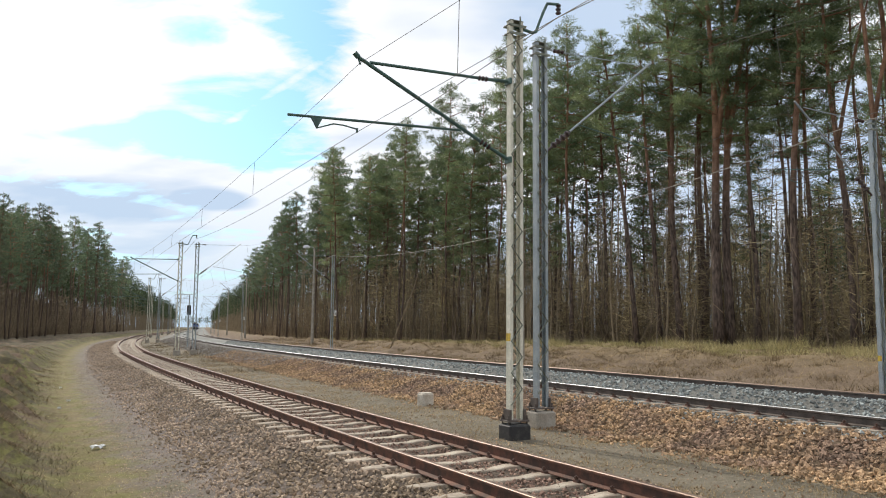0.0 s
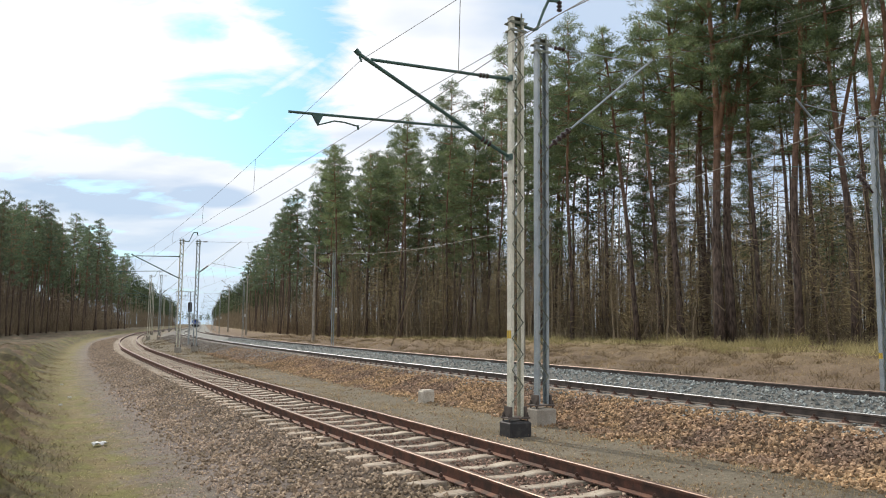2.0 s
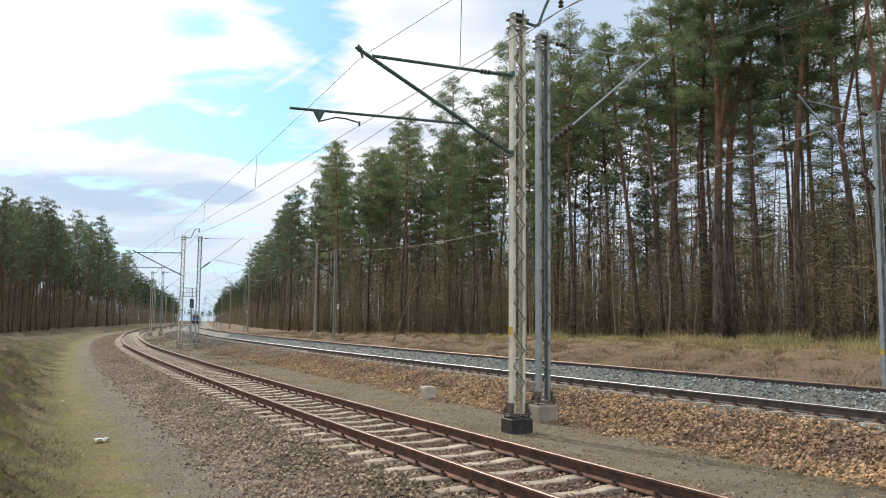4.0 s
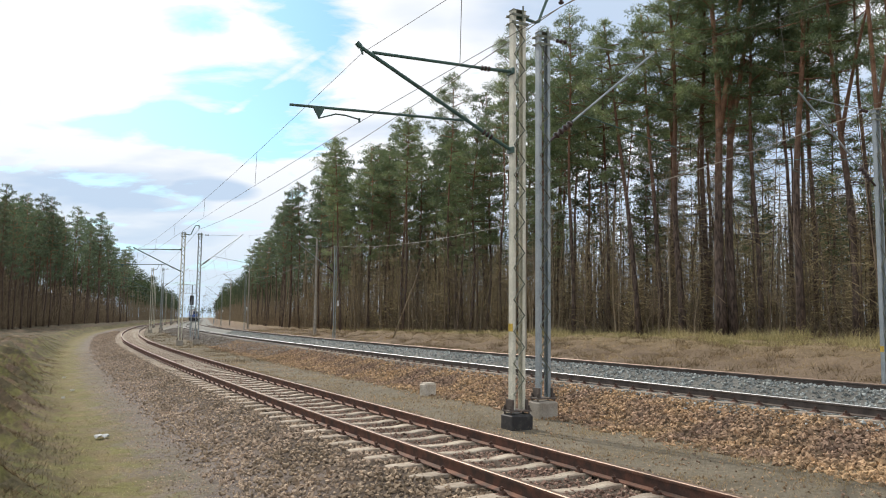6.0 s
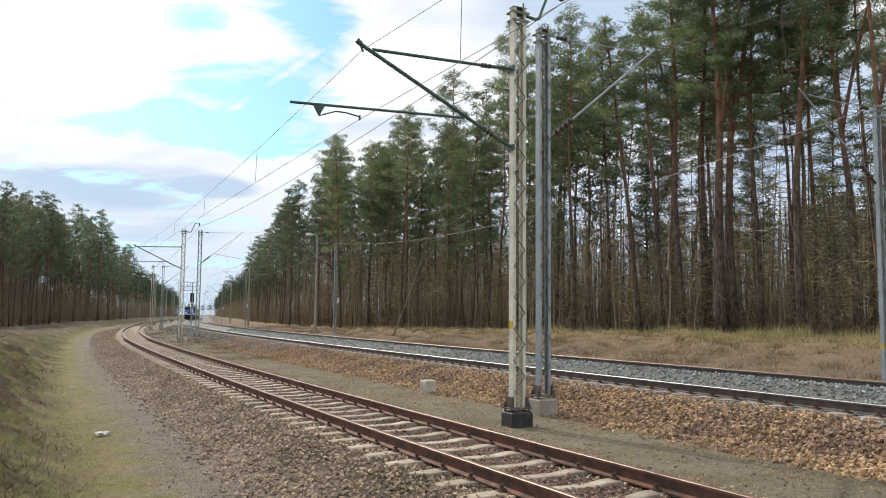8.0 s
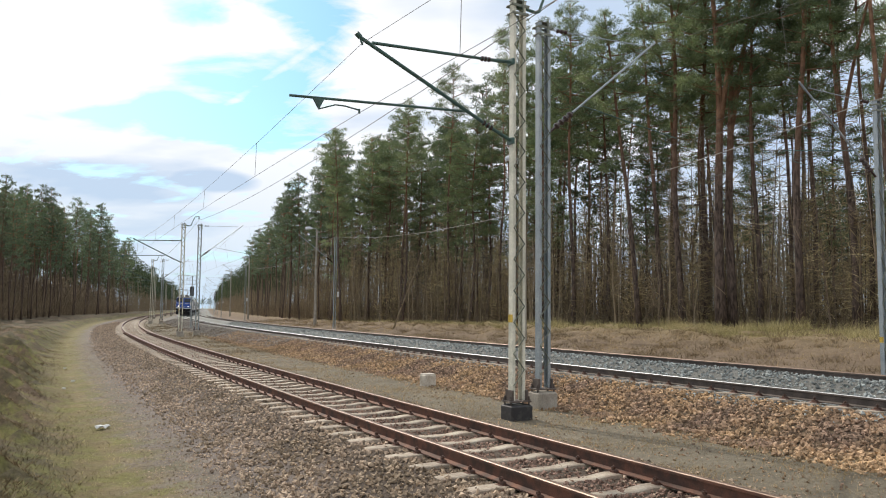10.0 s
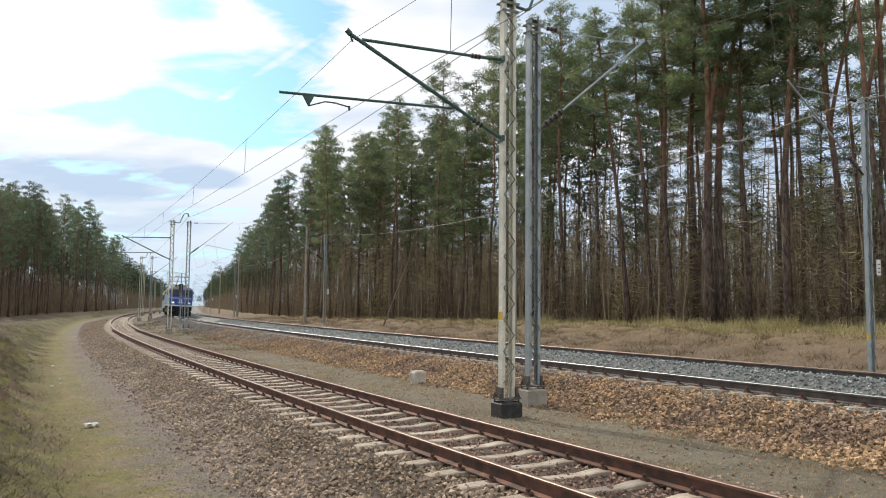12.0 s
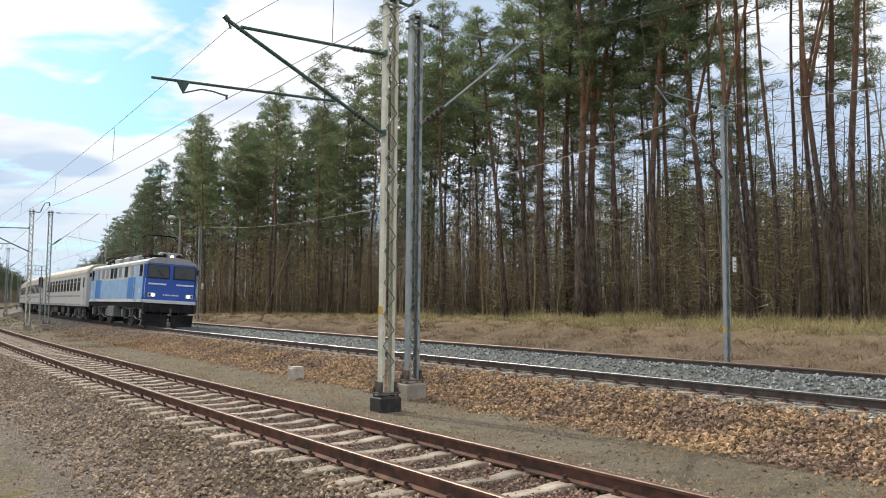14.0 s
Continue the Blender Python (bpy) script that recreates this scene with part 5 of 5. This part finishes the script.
        for x in (-1, 1):
            b = Build()
            b.tube([(x * 0.875, 7.3, 1.06), (x * 0.875, 7.62, 1.06)], 0.10, 12)
            b.tube([(x * 0.875, 7.62, 1.06), (x * 0.875, 7.70, 1.06), (x * 0.875, 7.715, 1.06)], [0.235, 0.235, 0.15], 16)
            part("buffer", b, M_UNDER, end)
            b = Build()
            b.add([(x * 0.1, 7.40, 0.75), (x * 1.32, 7.22, 0.75), (x * 1.32, 7.15, 0.14), (x * 0.1, 7.48, 0.10),
                   (x * 0.1, 7.36, 0.75), (x * 1.32, 7.18, 0.75), (x * 1.32, 7.11, 0.14), (x * 0.1, 7.44, 0.10)],
                  [(0, 1, 2, 3), (7, 6, 5, 4), (0, 4, 5, 1), (1, 5, 6, 2), (2, 6, 7, 3), (3, 7, 4, 0)])
            part("snowplough", b, M_UNDER, end)
            part("brake_hose", Build().tube([(x * 0.45, 7.34, 1.0), (x * 0.45, 7.52, 0.95), (x * 0.47, 7.55, 0.6), (x * 0.5, 7.45, 0.45)], 0.03, 6), M_RUBBER, end)
        part("coupling", Build().tube([(0, 7.3, 1.05), (0, 7.6, 1.05), (0, 7.64, 0.7)], 0.05, 8), M_STEELWHEEL, end)
        for x in (-1, 1):
            part("cab_side_panel", Build().box((x * 1.378, 5.95, 2.12), (0.014, 2.1, 1.20)), M_LIGHTBLUE, end, "light blue side panel")
            part("cab_blue_panel", Build().box((x * 1.384, 4.55, 2.12), (0.012, 1.7, 1.18)), M_MIDBLUE, end)
            part("emblem", Build().tube([(x * 1.386, 6.4, 1.95), (x * 1.396, 6.4, 1.95)], 0.15, 14), M_CREAMLINE, end, "pale round emblem")
            for y in (6.45,):
                part("window_rubber", Build().box((x * 1.376, y, 3.06), (0.012, 0.62, 0.70), bevel=0.004), M_RUBBER, end)
                part("cab_window", Build().box((x * 1.382, y, 3.06), (0.012, 0.52, 0.60), bevel=0.004), M_GLASS, end)
            part("cab_door", Build().box((x * 1.380, 5.55, 2.35), (0.014, 0.62, 1.90), bevel=0.005), M_LIGHTBLUE, end)
            b = Build()
            b.tube([(x * 1.420, 5.2, 1.5), (x * 1.420, 5.2, 2.6)], 0.016, 5)
            part("grab_rail", b, M_SILVER, end)
            for z in (0.45, 0.85):
                part("step", Build().box((x * 1.32, 5.35, z), (0.22, 0.4, 0.03), bevel=0.005), M_UNDER, end)
    for x in (-1, 1):
        part("blue_band", Build().box((x * 1.374, 0, 2.08), (0.012, 9.8, 1.10)), M_LIGHTBLUE, loco, "light blue side band")
        part("sill_band", Build().box((x * 1.380, 0, 1.43), (0.014, 13.9, 0.16)), M_CREAMLINE, loco, "white sill band")
        for y in (-0.75, 0.25, 3.0):
            frame_ = part("side_window", Build().box((x * 1.374, y, 3.06), (0.012, 0.78, 0.66), bevel=0.004), M_RUBBER, loco)
            part("glass", Build().box((x * 1.381, y, 3.06), (0.010, 0.66, 0.55), bevel=0.004), M_GLASS, frame_)
        for y in (-4.6, -3.3, -2.0, 1.5, 4.4):
            g = Build().box((x * 1.374, y, 3.06), (0.010, 0.7, 0.6))
            for k in range(6):
                g.box((x * 1.382, y, 2.82 + 0.095 * k), (0.012, 0.66, 0.05))
            part("louvre", g, M_STRIPE, loco)
        part("battery_box", Build().box((x * 1.22, 0, 0.80), (0.45, 1.7, 0.62), bevel=0.04), M_BOXGREY, loco, "grey box under the floor")
        part("air_tank", Build().tube([(x * 1.0, -1.9, 0.7), (x * 1.0, -1.2, 0.7)], 0.2, 12), M_UNDER, loco)
        part("gutter", Build().box((x * 1.340, 0, 3.45), (0.06, 13.6, 0.05), bevel=0.01), M_ROOF, loco)
    part("underframe", Build().box((0, 0, 1.22), (2.6, 14.0, 0.28), bevel=0.04), M_UNDER, loco)
    part("roof", hull(side_outline(1.385, 3.34, 3.40, 3.785), 0, 0, [(-7.22, 0.94, 0), (-7.05, 1, 0), (7.05, 1, 0), (7.22, 0.94, 0)]), M_ROOF, loco, "pale grey curved roof")
    for y in (-2.6, -0.2, 2.2):
        part("roof_box", Build().box((0.1, y, 3.93), (1.3, 1.5, 0.28), bevel=0.08), M_ROOF, loco)
    for x in (-0.75, 0.75):
        b = Build().tube([(x, -5.5, 3.86), (x * 0.9, -2, 4.25), (x, 1, 4.22), (x, 5.2, 4.05)], 0.03, 6)
        part("roof_cable", b, M_UNDER, loco)
    for y, up in ((4.4, True), (-4.7, False)):
        panto = part("pantograph", Build().box((0, y, 3.98), (1.5, 1.7, 0.05), bevel=0.01), M_UNDER, loco, "raised pantograph" if up else "folded pantograph")
        for x in (-0.6, 0.6):
            for d in (-0.7, 0.7):
                part("insulator", Build().discs((x, y + d, 3.74), (x, y + d, 3.98), 0.08, 3), M_INSUL, panto)
        top = 5.13 if up else 4.20
        for x in (-1, 1):
            for d in (-1, 1):
                knee = (x * 0.5, y + d * (0.75 if up else 1.05), (4.0 + top) / 2)
                part("lower_arm", Build().tube([(x * 0.6, y + d * 0.25, 4.02), knee], 0.03, 6), M_RUST, panto)
                part("upper_arm", Build().tube([knee, (x * 0.35, y + d * 0.12, top)], 0.02, 6), M_RUST, panto)
        for d in (-0.14, 0.14):
            b = Build().tube([(-0.98, y + d, top - 0.18), (-0.78, y + d, top), (-0.5, y + d, top + 0.03), (0.5, y + d, top + 0.03), (0.78, y + d, top), (0.98, y + d, top - 0.18)], 0.022, 6)
            part("collector", b, M_UNDER, panto)
    for y in (-4.25, 4.25):
        bogie_frame(loco, y, 1.5, 0.62)
        for d in (-1.5, 1.5):
            wheelset(loco, y + d, 0.62)
    return loco


def build_coach():
    coach = thing("passenger_coach", Matrix(), "pale grey passenger coach with a cream roof and dark windows", "railway coach", "coaches of the train")
    part("body", hull(side_outline(1.41, 1.0, 3.25, 3.27), 0, 0, [(-12.1, 0.96, 0), (-12.0, 1, 0), (12.0, 1, 0), (12.1, 0.96, 0)]), M_COACH, coach)
    part("roof", hull([(x, z) for x, z in side_outline(1.415, 3.27, 3.34, 4.02)], 0, 0, [(-12.05, 0.97, 0), (-11.9, 1, 0), (11.9, 1, 0), (12.05, 0.97, 0)]), M_COACHROOF, coach, "cream ribbed roof")
    for y in range(-11, 12, 2):
        part("roof_rib", Build().box((0, y, 4.0), (1.5, 0.07, 0.05), bevel=0.01), M_COACHROOF, coach)
    for y in (-8, -4, 0, 4, 8):
        part("ventilator", Build().box((0.0, y + 0.5, 4.06), (0.5, 0.5, 0.12), bevel=0.04), M_COACHROOF, coach)
    for x in (-1, 1):
        for i in range(11):
            y = -8.75 + i * 1.75
            w = part("window", Build().box((x * 1.412, y, 2.55), (0.014, 1.26, 0.98), bevel=0.005), M_STRIPE, coach)
            part("pane", Build().box((x * 1.419, y, 2.55), (0.012, 1.16, 0.88), bevel=0.005), M_GLASS, w)
            part("glazing_bar", Build().box((x * 1.425, y, 2.75), (0.012, 1.16, 0.04)), M_STRIPE, w)
        for y in (-10.9, 10.9):
            d = part("door", Build().box((x * 1.412, y, 2.15), (0.016, 0.95, 2.1), bevel=0.005), M_COACH, coach)
            part("door_window", Build().box((x * 1.42, y, 2.65), (0.014, 0.55, 0.7), bevel=0.005), M_GLASS, d)
            part("grab_rail", Build().tube([(x * 1.45, y + 0.6, 1.3), (x * 1.45, y + 0.6, 2.3)], 0.015, 5), M_STRIPE, coach)
            part("step", Build().box((x * 1.3, y, 0.55), (0.3, 0.9, 0.04), bevel=0.005), M_UNDER, coach)
        part("lower_stripe", Build().box((x * 1.412, 0, 1.72), (0.010, 19.6, 0.14)), M_STRIPE, coach, "grey stripe")
        part("sill_stripe", Build().box((x * 1.412, 0, 1.10), (0.010, 23.6, 0.12)), M_STRIPE, coach)
        for y, l in ((-3.2, 2.6), (1.2, 1.8), (4.2, 1.4)):
            part("floor_box", Build().box((x * 1.05, y, 0.70), (0.6, l, 0.55), bevel=0.04), M_UNDER, coach)
    part("underframe", Build().box((0, 0, 0.93), (2.5, 23.6, 0.16), bevel=0.02), M_UNDER, coach)
    for e in (-1, 1):
        part("gangway", Build().box((0, e * 12.3, 2.2), (1.1, 0.45, 2.2), bevel=0.08), M_RUBBER, coach)
        for x in (-1, 1):
            b = Build().tube([(x * 0.875, e * 12.1, 1.06), (x * 0.875, e * 12.55, 1.06)], 0.1, 10)
            b.tube([(x * 0.875, e * 12.55, 1.06), (x * 0.875, e * 12.64, 1.06)], 0.22, 14)
            part("buffer", b, M_UNDER, coach)
        bogie_frame(coach, e * 8.6, 1.25, 0.46)
        for d in (-1.25, 1.25):
            wheelset(coach, e * 8.6 + d, 0.46)
    return coach


LOCO = build_locomotive()
COACHES = [build_coach()]
for _ in range(5):
    COACHES.append(copy_thing(COACHES[0], Matrix()))


# ---- things beside the line ----
def marker_block(n, s):
    t = thing("marker_post", along(n, s, float(ground_z(n, s)), 8), "short weathered concrete marker block in the gravel", "marker")
    b = Build().box((0, 0, 0.11), (0.36, 0.30, 0.40), bevel=0.03)
    part("block", b, M_PALE, t)
    part("cap", Build().box((0, 0, 0.315), (0.33, 0.27, 0.03), bevel=0.015), M_PALE, t)


marker_block(9.6, 19.5)


def litter(n, s, w, d, turn):
    t = thing("litter", along(n, s, float(ground_z(n, s)), turn), "crumpled white paper litter on the moss", "litter", "litter in the ditch")
    b = Build()
    k = 5
    pts = [((i / k - 0.5) * w, (j / k - 0.5) * d, 0.02 + 0.05 * abs(math.sin(i * 2.1 + j * 1.4)) + 0.015) for j in range(k + 1) for i in range(k + 1)]
    pts += [(x, y, z - 0.012) for x, y, z in pts]
    o = (k + 1) ** 2
    f = []
    for j in range(k):
        for i in range(k):
            a = j * (k + 1) + i
            f += [(a, a + 1, a + k + 2, a + k + 1), (o + a, o + a + k + 1, o + a + k + 2, o + a + 1)]
    part("sheet", b.add(pts, f), M_WHITE, t)


litter(1.37, 16.6, 0.26, 0.20, 10)
litter(1.2, 27.5, 0.12, 0.09, 40)
litter(0.9, 24.8, 0.09, 0.08, 70)
litter(1.05, 33.0, 0.10, 0.08, 20)


def street_lamp(n, s, h):
    t = thing("lamp_post", along(n, s, float(ground_z(n, s)) - 0.02), "grey concrete lamp post with a short arm and lantern", "lamp post", "lamp posts")
    part("post", Build().tube([(0, 0, 0), (0, 0, h * 0.5), (0, 0, h)], [0.16, 0.12, 0.085], 10), M_CONCRETE, t)
    part("arm", Build().tube([(0, 0, h - 0.05), (-0.2, 0, h + 0.12), (-0.6, 0, h + 0.14)], 0.035, 6), M_MAST_GREY, t)
    part("lantern", Build().tube([(-0.45, 0, h + 0.12), (-0.7, 0, h + 0.14), (-1.0, 0, h + 0.12), (-1.15, 0, h + 0.09)], [0.06, 0.15, 0.14, 0.04], 10), M_SILVER, t)
    return t


post = street_lamp(22.3, 76.5, 9.3)
copy_thing(post, along(22.3, 35.3, 0.10))
copy_thing(post, along(22.3, 125.0, 0.0))
copy_thing(post, along(22.3, 172.0, 0.0))


def rail_signal(n, s, h):
    t = thing("railway_signal", along(n, s, float(ground_z(n, s)) - 0.05, 180), "black colour light signal on a grey post", "signal", "railway signals")
    part("post", Build().tube([(0, 0, 0), (0, 0, h)], 0.055, 8), M_MAST_GREY, t)
    for x in (-0.14, 0.14):
        part("ladder_rail", Build().tube([(x, 0.28, 0.0), (x, 0.28, h + 0.3)], 0.012, 5), M_MAST_GREY, t)
    for k in range(int(h / 0.3)):
        part("rung", Build().tube([(-0.14, 0.28, 0.2 + 0.3 * k), (0.14, 0.28, 0.2 + 0.3 * k)], 0.008, 4), M_MAST_GREY, t)
    head = part("signal_head", Build().box((0, -0.1, h + 0.43), (0.34, 0.2, 0.86), bevel=0.06), M_BLACK, t)
    for k in range(3):
        part("hood", Build().tube([(0, -0.2, h + 0.18 + 0.26 * k), (0, -0.4, h + 0.18 + 0.26 * k)], 0.09, 10), M_BLACK, head)
    for z in (h + 1.05, h + 1.42, h + 1.80):
        part("cage_rail", Build().tube([(-0.35, -0.1, z), (1.25, -0.1, z)], 0.022, 6), M_MAST_GREY, t)
    for k in range(7):
        part("cage_bar", Build().tube([(-0.30 + 0.25 * k, -0.1, h + 1.05), (-0.30 + 0.25 * k, -0.1, h + 1.80)], 0.014, 5), M_MAST_GREY, t)
    part("cage_post", Build().tube([(0, 0, h), (0, -0.06, h + 1.80)], 0.04, 6), M_MAST_GREY, t)
    part("marker_board", Build().box((0, -0.1, h - 0.7), (0.26, 0.03, 0.4), bevel=0.01), M_WHITE, t)
    return t


rail_signal(10.6, 74.5, 2.95)
rail_signal(19.6, 225.0, 4.1)


# ---- dry grass, twigs and gravel ----
def blades(name, count, place, height, width, material, label, lean=0.5):
    n, s = place(count)
    x, y = at(n, s)
    z = ground_z(n, s)
    p = np.stack([x, y, z - 0.01], 1)
    up = np.stack([rng.normal(size=count) * lean, rng.normal(size=count) * lean, np.ones(count)], 1)
    tall = height * rng.uniform(0.4, 1.3, (count, 1))
    a = rng.uniform(0, 6.28, count)
    side = np.stack([np.cos(a), np.sin(a), np.zeros(count)], 1) * width * rng.uniform(0.6, 1.4, (count, 1))
    v = np.stack([p - side, p + side, p + up * tall], 1).reshape(-1, 3)
    return tagged(new(name, cloud_mesh(name, v, np.arange(len(v)).reshape(-1, 3), material)), label, "grass", kind="stuff")


def patchy(n0, n1, s0, s1, clumps, spread):
    def place(c):
        cn, cs = rng.uniform(n0, n1, clumps), rng.uniform(s0, s1, clumps) if s1 < 60 else s0 + (s1 - s0) * rng.uniform(0, 1, clumps) ** 1.4
        i = rng.integers(0, clumps, c)
        return np.clip(cn[i] + rng.normal(size=c) * spread, n0 - 1, n1 + 1), cs[i] + rng.normal(size=c) * spread
    return place


blades("verge_tufts", 9000, patchy(33.5, 39.0, -4, 60, 46, 0.45), 0.62, 0.016, M_VERGE, "tall pale tussocks of dry grass at the forest edge", 0.5)
blades("verge_grass", 66000, patchy(29.5, 39.0, -4, 120, 420, 0.5), 0.30, 0.012, M_VERGE, "dry yellow grass along the forest edge", 0.6)
blades("bank_grass", 46000, patchy(-6.0, 0.6, 8, 75, 420, 0.4), 0.07, 0.006, M_BANK, "short withered grass on the bank", 0.9)
blades("ditch_grass", 9000, patchy(0.1, 1.7, 8, 60, 300, 0.3), 0.05, 0.005, M_VERGE, "mossy yellow-green grass in the ditch", 0.9)
blades("path_weeds", 24000, patchy(7.4, 10.2, 4, 60, 330, 0.3), 0.055, 0.005, M_GRASS, "thin withered weeds between the tracks", 0.9)
blades("slope_weeds", 46000, patchy(19.6, 29.0, -2, 110, 600, 0.6), 0.13, 0.007, M_GRASS, "withered brown weeds on the far slope", 0.8)


def stones(name, count, place, size, material, label, lift=0.3):
    """Broken stones: eight-sided lumps, each of its own shape."""
    n, s = place(count)
    x, y = at(n, s)
    r = size * rng.uniform(0.55, 1.25, (count, 1))
    c = np.stack([x, y, ground_z(n, s) + r[:, 0] * lift * rng.uniform(-0.6, 1.9, count)], 1)
    q = rng.normal(size=(count, 3, 3))
    a = q[:, 0] / np.linalg.norm(q[:, 0], axis=1)[:, None]
    b = np.cross(a, q[:, 1])
    b /= np.linalg.norm(b, axis=1)[:, None]
    d = np.cross(a, b)
    k = rng.uniform(0.45, 1.15, (count, 6))
    v = np.stack([c + a * r * k[:, 0:1], c - a * r * k[:, 1:2], c + b * r * k[:, 2:3], c - b * r * k[:, 3:4], c + d * r * k[:, 4:5] * 0.8, c - d * r * k[:, 5:6] * 0.8], 1)
    pattern = np.array([(0, 2, 4), (2, 1, 4), (1, 3, 4), (3, 0, 4), (2, 0, 5), (1, 2, 5), (3, 1, 5), (0, 3, 5)])
    f = (np.arange(count)[:, None, None] * 6 + pattern[None]).reshape(-1, 3)
    return tagged(new(name, cloud_mesh(name, v.reshape(-1, 3), f, material)), label, "gravel", kind="stuff")


def strip(n0, n1, s0, s1, power=1.5):
    def place(c):
        n = rng.uniform(n0, n1, c) + rng.normal(size=c) * 0.17
        return n, s0 + (s1 - s0) * rng.uniform(0, 1, c) ** power
    return place


stones("siding_ballast", 29000, strip(2.6, 4.7, 3.5, 110, 2.2), 0.043, M_STONE, "loose grey-brown ballast stones of the siding")
stones("siding_inner_ballast", 18000, strip(4.65, 6.2, 3.0, 100, 2.3), 0.033, M_STONE_RED, "rust-stained ballast stones between the siding rails")
stones("siding_outer_ballast", 10000, strip(6.1, 7.4, 3.0, 50, 2.0), 0.033, M_STONE, "brown ballast stones at the edge of the siding")
stones("path_gravel", 8000, strip(1.7, 3.1, 7, 55, 2.1), 0.021, M_STONE, "fine grey-brown gravel beside the siding", 0.0)
stones("ochre_slope_ballast", 32000, strip(9.7, 11.75, 2.5, 56, 1.7), 0.052, M_STONE_OCHRE, "ochre and rust-brown ballast stones on the slope")
stones("grey_slope_ballast", 9000, strip(10.2, 12.2, 40, 120, 1.3), 0.06, M_STONE_DUST, "grey ballast stones on the shoulder farther along")
stones("main_line_ballast", 12000, strip(11.5, 14.2, 2.5, 55, 2.0), 0.048, M_STONE_GREY, "clean grey ballast stones of the main track")
stones("six_foot_ballast", 15000, strip(14.0, 16.4, 2.5, 85, 1.8), 0.055, M_STONE_GREY, "clean grey ballast stones between the main tracks")
stones("trodden_gravel", 5000, strip(7.0, 10.2, 2.5, 45, 2.0), 0.013, M_STONE, "fine trodden gravel between the tracks", 0.0)
stones("scattered_stones", 1800, strip(7.2, 10.0, 4, 40), 0.026, M_STONE_OCHRE, "scattered stones on the trodden ground")
blades("dead_weeds", 38000, patchy(19.8, 33.0, -2, 110, 520, 0.30), 0.24, 0.009, M_LITTERLEAF, "clumps of dead brown weeds on the far slope", 0.8)
blades("bank_weeds", 30000, patchy(-6.0, 0.3, 8, 60, 90, 0.40), 0.08, 0.008, M_LITTERLEAF, "dark patches of dead weeds on the bank", 0.9)
blades("line_weeds", 6000, patchy(7.2, 10.8, 36, 105, 110, 0.40), 0.17, 0.008, M_LITTERLEAF, "tall withered weeds round the mast bases", 0.6)
blades("track_weeds", 4500, patchy(7.2, 10.2, 4, 40, 60, 0.2), 0.08, 0.005, M_GRASS, "small tufts of grass between the tracks", 0.9)


# ---- what moves ----
def motions():
    """The train comes round the bend at a steady 31.5 m/s."""
    lean = -2.9
    times = [k * 0.5 for k in range(29)]

    def at_time(behind, t):
        s = 43.3 + 31.48 * (14.0 - t) + behind
        return along(MAIN, s, EYE - 1.35 - 0.12, 180) @ pose(0, 0, 0, 0, lean, 0)

    walk(LOCO, [(t, at_time(7.4, t)) for t in times])
    for i, c in enumerate(COACHES):
        walk(c, [(t, at_time(7.4 + 7.96 + 12.65 + i * 25.3, t)) for t in times])


motions()
